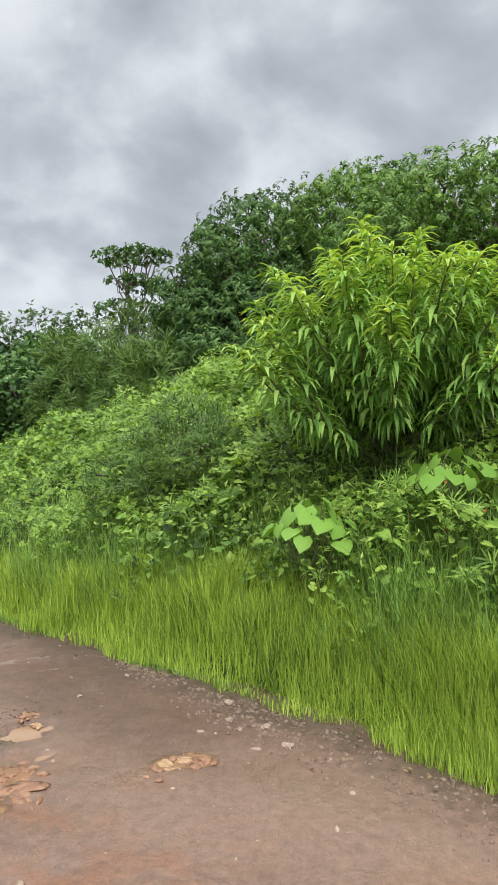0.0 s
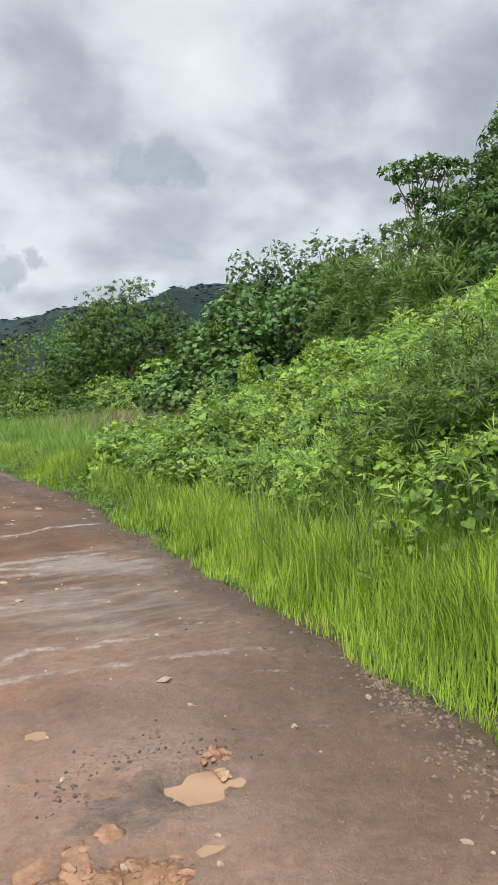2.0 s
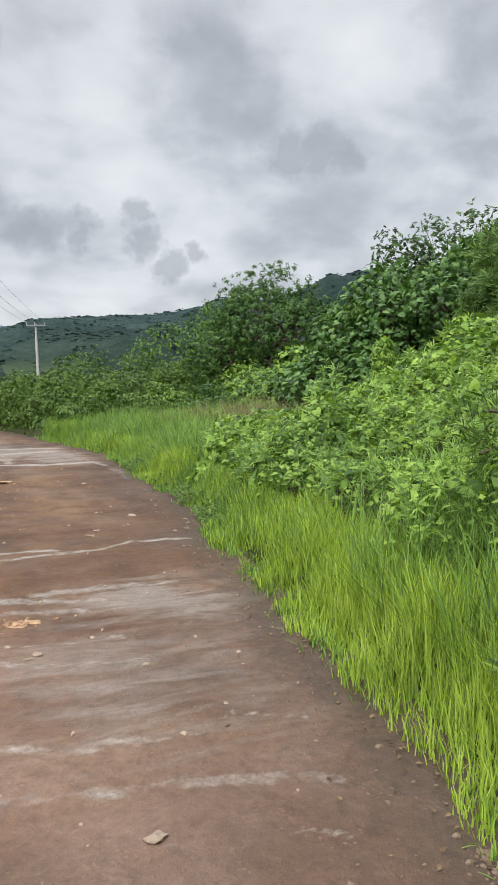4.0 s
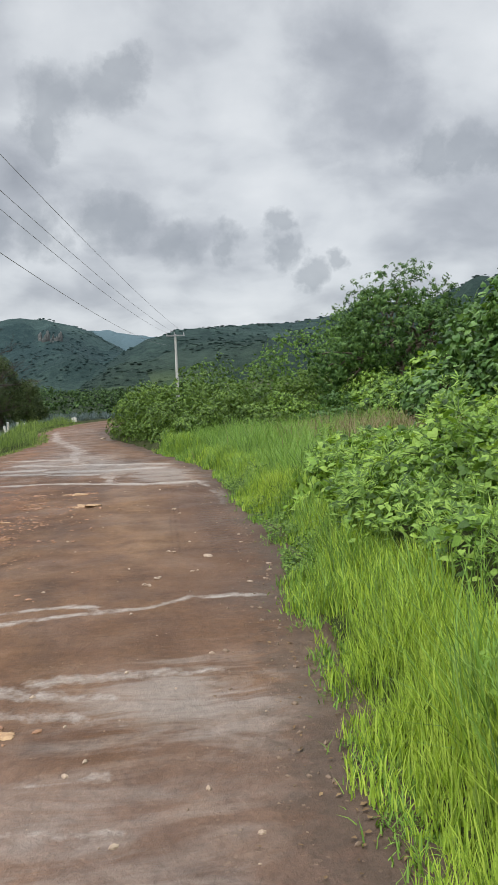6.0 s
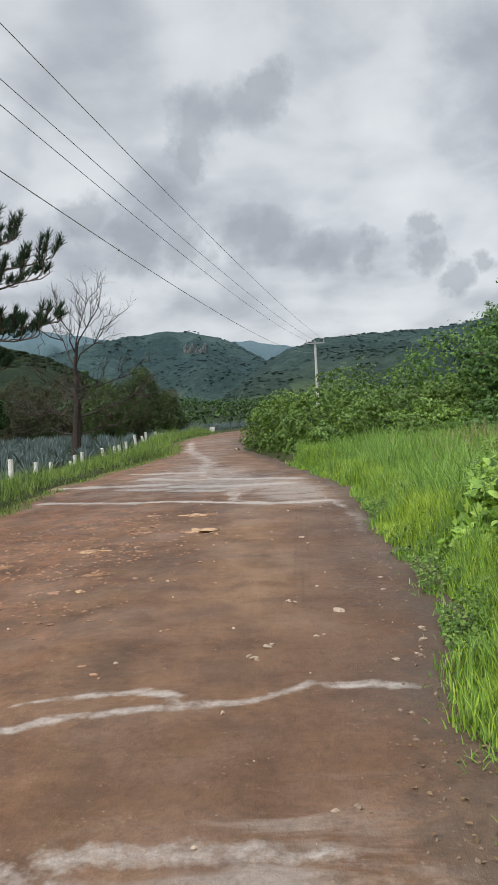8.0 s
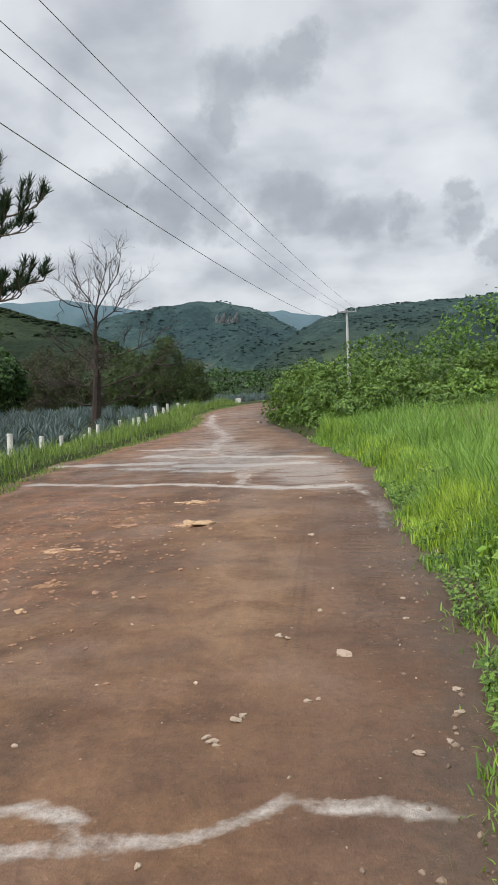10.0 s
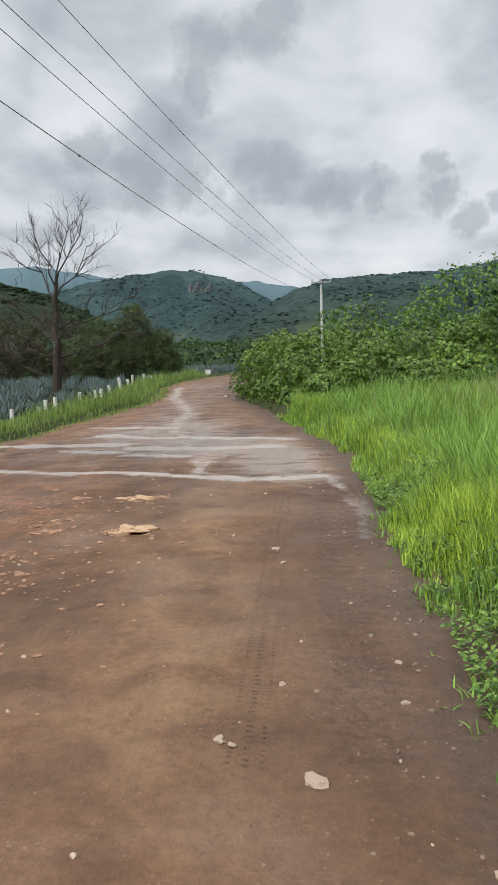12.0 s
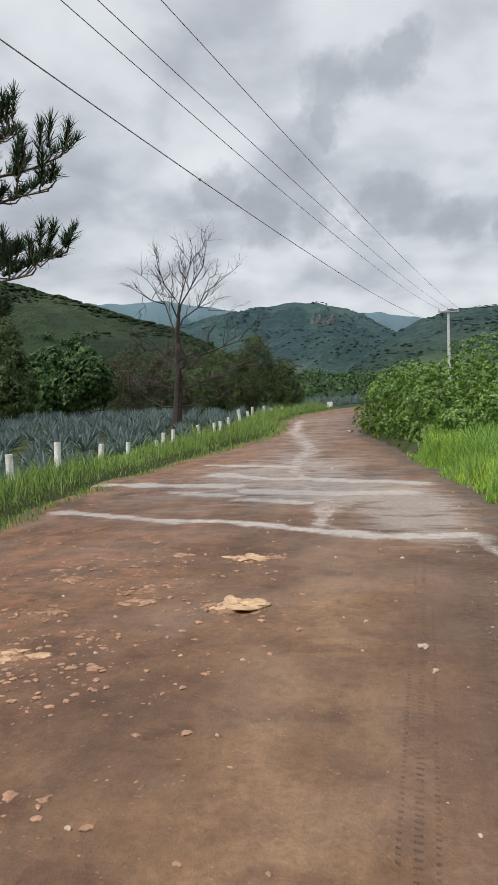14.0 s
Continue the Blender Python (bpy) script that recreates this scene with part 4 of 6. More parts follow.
def weed_cover():
    r = np.random.default_rng(12)
    n = 96000
    ys = -1.5 + 15.0 * r.random(n)
    s = 0.4 + 7.6 * r.random(n) ** 0.9
    xs = xr(ys) + s
    keep = (s > 0.38 + 0.75 * vnoise(xs * 1.3, ys * 1.3, 61)) & ((ys < 11.5) | (s < 2.6 + 0.8 * (13.5 - ys)))
    xs, ys, s = xs[keep], ys[keep], s[keep]
    n = len(xs)
    z = ground_z(xs, ys) + canopy(xs, ys) * (1 + 0.25 * sstep(5, 7.5, ys)) * sstep(0.2, 1.1, s) * (1 - 0.75 * r.random(n) ** 2.2) + 0.05
    P = np.stack([xs, ys, z], -1)
    light = fbm(xs * 0.5 + 3, ys * 0.5, 47) + r.normal(0, 0.05, n)
    kind = np.where(light > 0.5, 1, 0)
    ax = np.stack([r.normal(-0.5, 0.8, n), r.normal(-0.3, 0.8, n), r.normal(0.1, 0.45, n)], -1)
    up = np.stack([r.normal(-0.3, 0.45, n), r.normal(-0.2, 0.45, n), np.ones(n)], -1)
    rot = turns(ax, up)
    size = 0.036 + 0.062 * r.random(n) ** 1.5 + 0.028 * (vnoise(xs * 0.9, ys * 0.9, 71) > 0.6)
    for k, nm, mt, lb in ((0, "bank_weeds", M_WEED, "dense mixed broadleaf weeds covering the roadside bank"), (1, "bank_vines", M_WEEDLIGHT, "light green creeping vines over the roadside bank")):
        so = Soup()
        m = np.where(kind == k)[0]
        a, b, c, d, e = np.array_split(r.permutation(m), 5)
        scatter(so, HEART_V, HEART_F, P[a], rot[a], size[a])
        b = np.concatenate([b, e])
        scatter(so, OVAL_V, OVAL_F, P[b], rot[b], size[b] * 1.05)
        rise = turns(up * [1, 1, 0.8] + 0.001, ax)
        tv, tf = SPRAY_SLIM[0]
        c = c[: int(len(c) * 0.55)]
        scatter(so, tv, tf, P[c] + [0, 0, 0.05], rise[c], size[c] * 0.95)
        tv, tf = SPRAY_FINE[1]
        d = d[: int(len(d) * 0.28)]
        scatter(so, tv, tf, P[d] + [0, 0, 0.06], rise[d], size[d] * 1.5)
        tagged(so.link(nm, mt), lb, "weeds", kind="stuff")
    # low weeds creeping over the grass edge
    n = 16000
    ys = 9.6 + 7.5 * r.random(n)
    s = 0.05 + 1.0 * r.random(n) ** 1.2
    xs = xr(ys) + s
    keep = fbm(xs * 1.1, ys * 1.1, 83) > 0.5 + 0.05 * r.normal(size=n)
    xs, ys, s = xs[keep], ys[keep], s[keep]
    n = len(xs)
    z = np.maximum(ground_z(xs, ys), 0.0) + (0.05 + 0.3 * sstep(0.05, 0.5, s) * vnoise(xs * 3, ys * 3, 84)) * (0.4 + 0.6 * r.random(n))
    so = Soup()
    scatter(so, OVAL_V, OVAL_F, np.stack([xs, ys, z], -1), turns(np.stack([r.normal(-0.5, 0.8, n), r.normal(-0.4, 0.8, n), r.normal(0.1, 0.4, n)], -1), np.stack([r.normal(-0.2, 0.4, n), r.normal(-0.2, 0.4, n), np.ones(n)], -1)), r.uniform(0.018, 0.05, n))
    tagged(so.link("edge_weeds", M_HEDGE), "low broadleaf weeds along the grassy road edge", "weeds", kind="stuff")
    # the slope behind, farther off
    n = 6500
    ys = -8 + 34 * r.random(n)
    s = 4.0 + 13 * r.random(n)
    keep = (ys < 12) & (s > 7) | (ys > 20) & (s > 5.5) | (ys >= 12) & (s > 3.6 + 0.25 * (ys - 12))
    ys, s = ys[keep], s[keep]
    xs = xr(ys) + s
    n = len(xs)
    z = ground_z(xs, ys) + (0.15 + 0.9 * fbm(xs * 0.5, ys * 0.5, 81)) * (1 - 0.7 * r.random(n) ** 2)
    so = Soup()
    tv, tf = SPRAY_FAR[1]
    scatter(so, tv, tf, np.stack([xs, ys, z], -1), turns(np.stack([r.normal(-0.4, 0.6, n), r.normal(-0.4, 0.6, n), np.ones(n) * 0.8], -1), r.normal(0, 1, (n, 3))), r.uniform(0.12, 0.24, n))
    tagged(so.link("slope_undergrowth", M_WEED), "tangled green undergrowth on the slope", "undergrowth", kind="stuff")


weed_cover()


# ---- trees and bushes ----
def plant(name, x, y, label, category, blobs, mat, n, sprays, size, seed, trunk_h=1.0, trunk_r=0.12, lift=0.4, fall=0.0, group="", bark=None, inner=0.35, limbs=True, z=None):
    """A woody plant: a trunk with limbs into each mass of its crown, and the crown."""
    r = np.random.default_rng(seed)
    z = float(ground_z(x, y)) - 0.05 if z is None else z
    t = thing(name, x, y, z, label, category, group)
    s = Soup()
    fork = np.array([r.normal(0, 0.1), r.normal(0, 0.1), trunk_h])
    tube(s, limb((0, 0, -0.1), fork, r), np.linspace(trunk_r * 1.3, trunk_r * 0.8, 6), 8)
    for b in blobs:
        if limbs:
            tip = np.array(b[:3]) + np.array([0, 0, 0.3 * b[5]])
            tube(s, limb(fork, tip, r, 0.05), np.linspace(trunk_r * 0.6, trunk_r * 0.1, 6), 6)
            for q in range(4):
                e = np.array(b[:3]) + unit(r.normal(size=3) + [0, 0, 0.4]) * np.array(b[3:]) * 0.9
                tube(s, limb(fork * 0.3 + tip * 0.7, e, r, 0.05), np.linspace(trunk_r * 0.3, 0.01, 6), 4)
    s.link("trunk", bark or M_BARK, t)
    c = Soup()
    foliage(c, blobs, n, sprays, size, r, lift, inner, fall)
    c.link("crown", mat, t)
    return t


def heap(w, d, h, k, seed, base=0.2):
    """Uneven masses for a crown of that width, depth and height, standing on base."""
    r = np.random.default_rng(seed)
    out = [(0, 0, 0.45, 0.36 * w, 0.36 * d, 0.42)]
    for i in range(k):
        a, q = i * 2.4 + r.uniform(-0.4, 0.4), math.sqrt((i + 0.5) / k) * 0.36
        f = r.uniform(0.15, 0.23)
        zz = r.uniform(0.12, 0.9) if q < 0.15 else r.uniform(0.1, 0.92 - 1.3 * q)
        out.append((math.cos(a) * q * w, math.sin(a) * q * d, zz, w * f, d * f, f * r.uniform(0.9, 1.3)))
    top = max(o[2] + o[5] for o in out) * 1.03
    return [(x, y, base + (h - base) * zz / top, rx, ry, (h - base) * rz / top) for x, y, zz, rx, ry, rz in out]


def at(bearing, dist, x0=0.0, y0=0.0):
    b = radians(bearing)
    return x0 - math.sin(b) * dist, y0 + math.cos(b) * dist


def trees():
    # wooded slope on the right: bearing, distance, width, height
    for k, (b, d, w, h, mt, nn) in enumerate([(-55.0, 16.5, 5.2, 4.1, M_MANGO, 3600), (-57.8, 18, 6.5, 4.8, M_MANGO, 3600), (-63.5, 18.5, 7, 4.9, M_MANGO2, 3200), (-71, 17, 7.5, 4.1, M_MANGO2, 3200), (-78, 17, 7, 4.2, M_MANGO2, 1200), (-58.5, 23, 6, 6.6, M_MANGO, 1600), (-67, 24, 7, 5.9, M_MANGO2, 1600)]):
        x, y = at(b, d)
        plant("broadleaf_tree", x, y, "large dense dark green tree on the wooded slope", "tree", heap(w, w * 0.8, h, 16, 60 + k, -0.2), mt, int(nn * 2.1), SPRAY_LEAFY, (0.11, 0.19), 70 + k, 1.0, 0.2, 0.1, 0.3, "trees on the slope")
    x, y = at(-46.3, 25)
    plant("acacia_tree", x, y, "airy flat-topped dark green tree behind the slope", "tree", [(-0.5, 0, 5.2, 0.7, 0.8, 0.25), (0.3, 0.2, 5.5, 0.8, 0.9, 0.2), (1.2, 0, 5.5, 0.7, 0.8, 0.2), (-0.3, -0.3, 4.4, 0.8, 0.8, 0.22), (0.9, 0.1, 4.5, 0.5, 0.8, 0.3), (-0.4, 0.1, 3.6, 0.7, 0.8, 0.3), (1.0, 0.1, 3.4, 0.9, 0.8, 0.5)], M_MANGO, 420, SPRAY_OVAL, (0.1, 0.18), 80, 1.6, 0.1, 0.2, inner=0.2)
    # dark feathery shrub between the vine mound and the trees
    for k, (b, d, w, h) in enumerate([(-46.5, 19, 4.8, 4.0), (-49.5, 16, 3.6, 2.6), (-43, 21, 3.5, 3.4)]):
        x, y = at(b, d)
        plant("feathery_shrub", x, y, "dark feathery shrub at the foot of the slope", "shrub", heap(w, w * 0.8, h, 9, 84 + k, -0.2), M_FEATHER, 1600, SPRAY_FINE, (0.2, 0.36), 87 + k, 0.5, 0.07, 0.4, group="shrubs at the foot of the slope")
    # vine-covered mound and bushes before the slope
    for k, (b, d, w, h) in enumerate([(-34.3, 22, 5.0, 3.3), (-38.5, 21.5, 5.5, 3.6), (-31.3, 21, 3.5, 2.0)]):
        x, y = at(b, d, 1.1, 0.7)
        plant("vine_covered_shrub", x, y, "shrub mound smothered in broad dark green vine leaves", "shrub", heap(w, 4.5, h, 10, 90 + k, -0.6), M_VINE, 8500, [(HEART_V, HEART_F)], (0.10, 0.18), 94 + k, 0.6, 0.1, 0.1, 0.25, "vine-covered mounds")
    for k, (b, d, w, h) in enumerate([(-34, 28, 3.2, 4.3), (-36.8, 28, 3.8, 4.4), (-40, 27, 4, 4.3), (-30.6, 27, 2.6, 1.5), (-43, 27, 3.6, 4.0)]):
        x, y = at(b, d, 1.1, 0.7)
        plant("slope_bush", x, y, "loose green bush with upright twigs on the slope", "bush", heap(w, 3, h, 9, 100 + k, -0.1), M_MANGO, 1800, SPRAY_FAR, (0.075, 0.14), 110 + k, 0.6, 0.05, 0.9, inner=0.5, group="bushes on the slope")
    x, y = at(-22.8, 27, 3.05, 2.8)
    plant("leafy_tree", x, y, "rounded green tree with long leaves beside the meadow", "tree", heap(6.0, 4.4, 4.25, 18, 120, -0.3), M_MANGO, 7000, SPRAY_LEAFY, (0.11, 0.19), 121, 0.8, 0.14, 0.2, 0.25, inner=0.5)
    x, y = at(-26.5, 23.5, 3.05, 2.8)
    plant("vine_covered_shrub", x, y, "low shrub covered in light green vine leaves", "shrub", heap(3.6, 3.0, 1.3, 9, 122, -0.3), M_WEED, 2600, [(HEART_V, HEART_F)], (0.14, 0.26), 123, 0.3, 0.06, 0.1, 0.2, "vine-covered mounds")
    # hedge along the far bend
    for k, (hx, hy, w, d, h, mt) in enumerate([
            (4.9, 31.5, 2.2, 4.0, 1.75, M_HEDGE), (5.6, 28.3, 2.4, 3.4, 1.9, M_HEDGE), (6.4, 25.6, 2.2, 2.4, 1.25, M_HEDGE), (7.6, 29.0, 3.2, 3.4, 2.2, M_HEDGE), (8.4, 26.0, 2.8, 2.4, 1.1, M_HEDGE),
            (10.0, 28.0, 3.2, 3.4, 1.7, M_HEDGE), (10.8, 25.0, 3.0, 2.6, 0.9, M_VINE), (8.0, 33.0, 4.0, 4.0, 2.9, M_FEATHER), (11.6, 33.0, 4.4, 4.0, 3.1, M_MANGO2), (13.0, 28.5, 3.6, 3.2, 1.2, M_HEDGE),
            (12.8, 24.0, 3.0, 2.6, 0.9, M_VINE), (6.6, 31.0, 2.6, 3.0, 2.1, M_HEDGE), (9.2, 30.5, 3.0, 3.0, 2.3, M_FEATHER), (7.4, 27.0, 2.4, 2.4, 1.5, M_HEDGE), (9.4, 26.8, 2.6, 2.4, 1.3, M_WEED), (11.6, 29.8, 3.0, 3.0, 2.0, M_HEDGE), (12.0, 26.2, 2.8, 2.6, 1.2, M_WEED), (5.4, 36.5, 2.4, 4.0, 2.1, M_HEDGE), (14.6, 36.0, 4.0, 4.0, 3.4, M_MANGO2)]):
        plant("hedge_shrub", hx, hy, "dense green shrub overgrown with creepers in the hedge", "shrub", heap(w, d, h, 10, 130 + k, -0.3), mt, 2300, SPRAY_FAR, (0.05, 0.097), 150 + k, 0.3, 0.05, 0.3, 0.2, "hedge along the road bend", inner=0.5, limbs=False)
    # thorny bush on the bank
    plant("thorny_bush", 6.5, 5.45, "small dark thorny bush with fine leaves on the bank", "bush", heap(2.2, 1.9, 1.35, 11, 170, 0.2), M_FEATHER, 1500, SPRAY_FINE, (0.08, 0.15), 171, 0.35, 0.03, 0.3)
    plant("leafy_clump", 6.35, 12.3, "leafy green weed clump at the meadow edge", "weeds", heap(1.5, 1.5, 0.62, 8, 172, -0.1), M_WEEDLIGHT, 700, SPRAY_OVAL, (0.08, 0.15), 173, 0.2, 0.015, 0.2, 0.1)
    plant("leafy_clump", 6.9, 10.6, "leafy green weed clump at the meadow edge", "weeds", heap(1.8, 1.5, 0.9, 8, 174, -0.1), M_BROAD, 600, [(HEART_V, HEART_F)], (0.1, 0.2), 175, 0.2, 0.015, 0.2, 0.1)


trees()


def drooping(name, x, y, z0, h, w, stems, seed, label, category, leaf=0.26):
    """A young plant: many rising stems, whorls of long leaves that hang from them."""
    r = np.random.default_rng(seed)
    t = thing(name, x, y, z0, label, category)
    wood, fo = Soup(), Soup()
    tube(wood, limb((0, 0, -0.1), (0.02, 0, h * 0.3), r), np.linspace(0.05, 0.035, 6), 7)
    P, A, S = [], [], []
    for k in range(stems):
        a, q = k * 2.4 + r.uniform(-0.3, 0.3), math.sqrt((k + 0.5) / stems)
        tip = np.array([math.cos(a) * q * w / 2, math.sin(a) * q * w / 2, h * (0.98 - 0.36 * q ** 2 + r.uniform(-0.16, 0.03))])
        base = np.array([0, 0, h * r.uniform(0.1, 0.3)])
        p = limb(base, tip, r, -0.08, 9, 0.015)
        tube(wood, p, np.linspace(0.02, 0.006, 9), 5)
        m = max(5, int(np.linalg.norm(tip - base) / 0.07))
        for j in range(m):
            u = 0.32 + 0.68 * j / (m - 1)
            c = p[min(8, int(u * 8))] + (p[min(8, int(u * 8) + 1)] - p[min(8, int(u * 8))]) * (u * 8 - int(u * 8))
            for g in range(4 if u < 0.8 else 8):
                b = r.uniform(0, 6.28)
                P.append(c)
                A.append((math.cos(b), math.sin(b), r.uniform(-0.7, 0.25) + 0.6 * (u > 0.82)))
                S.append(leaf * r.uniform(0.7, 1.1) * (1 - 0.25 * (u > 0.95)))
    wood.link("branchwork", M_STEM, t)
    P, A = np.array(P), np.array(A)
    up = A * np.array([0.6, 0.6, 0]) + np.array([0.01, 0, 1.0])
    S, rot = np.array(S), turns(A, up)
    young = A[:, 2] > 0.25
    scatter(fo, DROOP_V, DROOP_F, P[~young], rot[~young], S[~young])
    fo.link("foliage", M_YOUNG, t)
    fo = Soup()
    scatter(fo, DROOP_V, DROOP_F, P[young], rot[young], S[young])
    fo.link("new_growth", M_NEWLEAF, t, "yellow-green new leaves")["kind"] = "stuff"
    return t


DROOP_V = [(0, 0, 0), (-0.075, 0.3, 0.08), (0, 0.32, 0.05), (0.075, 0.3, 0.08), (-0.07, 0.6, -0.03), (0, 0.62, -0.06), (0.07, 0.6, -0.03), (0, 0.88, -0.42)]
DROOP_F = [(0, 2, 1), (0, 3, 2), (1, 2, 5), (1, 5, 4), (2, 3, 6), (2, 6, 5), (4, 5, 7), (5, 6, 7)]


def young_plants():
    x, y = at(-65.6, 6.9)
    drooping("young_tree", x, y, float(ground_z(x, y)), 2.6, 2.9, 52, 301, "fresh green young tree with long drooping leaves on the bank", "tree", 0.27)
    x, y = at(-76, 7.0)
    drooping("young_tree", x, y, float(ground_z(x, y)), 1.7, 1.8, 14, 302, "smaller fresh green young tree with drooping leaves", "tree", 0.25)
    for x, y, h, w, sd in ((8.3, 11.4, 1.15, 1.0, 303), (9.0, 10.6, 1.1, 1.3, 304), (7.4, 9.6, 0.7, 0.8, 305)):
        drooping("drooping_shrub", x, y, float(ground_z(x, y)), h, w, 10, sd, "light green shrub with drooping leaves on the bank", "shrub", 0.2)
    # stalk wrapped in creeper
    z = float(ground_z(9.3, 13.1))
    t = thing("creeper_stalk", 9.3, 13.1, z, "upright stalk wrapped in light green creeper leaves", "plant")
    r = np.random.default_rng(306)
    wood, fo = Soup(), Soup()
    tube(wood, limb((0, 0, -0.1), (0.02, 0, 1.9), r, n=8, wob=0.01), np.linspace(0.03, 0.01, 8), 6)
    wood.link("stem", M_STEM, t)
    foliage(fo, [(0, 0, 0.5, 0.32, 0.3, 0.45), (0.02, 0, 1.0, 0.24, 0.22, 0.4), (0, 0, 1.5, 0.19, 0.18, 0.45)], 420, SPRAY_LANCE, (0.08, 0.13), r, -0.2)
    fo.link("foliage", M_WEEDLIGHT, t)
    # arching pale stalks over the weeds
    for x, y, h, reach, a in ((7.7, 10.2, 0.75, 0.8, -0.5),):
        z = float(ground_z(x, y))
        t = thing("arching_stalk", x, y, z, "pale green stalk arching over the bank weeds", "plant", "arching stalks")
        q = np.linspace(0, 1, 14)
        wood = Soup()
        tube(wood, np.stack([np.cos(a) * reach * q ** 1.5, np.sin(a) * reach * q ** 1.5, h * 1.5 * np.sin(q * 2.2)], -1), np.linspace(0.014, 0.006, 14), 6)
        wood.link("stalk", M_WEEDLIGHT, t)
    # broad heart leaves
    me = None
    for b, d, n, sd in ((-59.6, 5.6, 30, 311), (-69.6, 5.8, 22, 312)):
        x, y = at(b, d)
        z = float(ground_z(x, y))
        r = np.random.default_rng(sd)
        t = thing("broad_leaf_plant", x, y, z, "plant with large bright heart-shaped leaves on the bank", "plant", "broad-leaved plants")
        wood = Soup()
        tips = []
        for k in range(n):
            a, q = k * 2.4, math.sqrt((k + 0.5) / n) * 0.3
            tip = np.array([math.cos(a) * q, math.sin(a) * q, 0.98 - 0.9 * q + r.uniform(-0.06, 0.06)])
            tube(wood, limb((0, 0, 0.1), tip, r, 0.05, 5), np.linspace(0.008, 0.004, 5), 4)
            tips.append((tip, a))
        wood.link("branchwork", M_STEM, t)
        for tip, a in tips:
            if me is None:
                ob = link_mesh("leaf", np.array(HEART_V), np.array(HEART_F), M_BROAD, t, smooth=True)
                me = ob.data
            else:
                ob = new("leaf", me)
                ob.parent = t
            ob.matrix_basis = Matrix.Translation(Vector(tip)) @ Euler((radians(r.uniform(-65, -15)), radians(r.normal(0, 22)), a - math.pi / 2 + r.normal(0, 0.4))).to_matrix().to_4x4() @ Matrix.Scale(r.uniform(0.10, 0.19), 4)
    # small orange-red blooms among the weeds
    r = np.random.default_rng(320)
    me = None
    for k in range(14):
        x, y = at(r.uniform(-74, -61), r.uniform(4.9, 6.1))
        z = float(ground_z(x, y) + canopy(x, y) * 0.8) + 0.08
        t = thing("wild_flower", x, y, 0, "small orange-red bloom among the bank weeds", "flower", "wild flowers")
        t.matrix_basis = pose(x, y, z, r.normal(0, 25), r.normal(0, 25), r.uniform(0, 360))
        if me is None:
            so = Soup()
            a = np.arange(7) * 0.9
            scatter(so, OVAL_V, OVAL_F, np.zeros((7, 3)), turns(np.stack([np.cos(a), np.sin(a), 0 * a + 0.35], -1), np.tile([0, 0, 1.0], (7, 1))), np.full(7, 0.028))
            me = so.link("petals", M_FLOWER, t).data
        else:
            new("petals", me).parent = t


young_plants()


# ---- far side: fence, agave field, pine, dead tree, pole ----
def fence_line(y):
    return np.interp(y, [18, 21.2, 23.1, 26.1, 30, 34, 39, 42, 44.5, 56], [-1.7, -1.64, -1.68, -2.0, -2.35, -2.3, -1.75, -1.3, -0.95, 0.6])


def fence():
    r = np.random.default_rng(21)
    f = thing("fence", -2.6, 24, -0.5, "row of leaning white-painted wooden fence posts beside the field", "fence")
    for y in [18.9, 21.2, 23.1, 26.1, 29.3, 31.9, 33.2, 34.4, 36.6, 38.8, 39.7, 40.6, 41.5, 42.6, 43.9, 45.3, 47.0, 49.2, 51.5]:
        bm = bmesh.new()
        bmesh.ops.create_cone(bm, cap_ends=True, segments=9, radius1=0.07, radius2=0.06, depth=1.45)
        for v in bm.verts:
            v.co.x += 0.014 * math.sin(v.co.z * 9 + y) + r.normal(0, 0.005)
            v.co.y += r.normal(0, 0.005)
        p = part("post", bm, M_WHITEPAINT, f)
        x = float(fence_line(y)) + r.normal(0, 0.08)
        p.matrix_basis = f.matrix_basis.inverted() @ pose(x, y, float(ground_z(x, y)) - 0.15 + r.uniform(-0.1, 0.1), r.normal(0, 5), r.normal(0, 5), 0)


fence()


def agave_mesh(seed):
    r = np.random.default_rng(seed)
    n = 30
    a = np.arange(n) * 2.4
    el = np.linspace(1.4, 0.25, n) + r.normal(0, 0.06, n)
    ax = np.stack([np.cos(a) * np.cos(el), np.sin(a) * np.cos(el), np.sin(el)], -1)
    s = Soup()
    tv = [(-0.05, 0, 0), (0.05, 0, 0), (-0.06, 0.4, 0.03), (0, 0.4, -0.02), (0.06, 0.4, 0.03), (0, 1, 0.0)]
    tf = [(0, 1, 3), (0, 3, 2), (1, 4, 3), (2, 3, 5), (3, 4, 5)]
    scatter(s, tv, tf, np.zeros((n, 3)) + ax * 0.04 + np.array([0, 0, 0.08]), turns(ax, np.tile([0, 0, 1.0], (n, 1)) + 0.01), r.uniform(0.75, 1.0, n))
    return np.concatenate(s.v), np.concatenate(s.q[3])


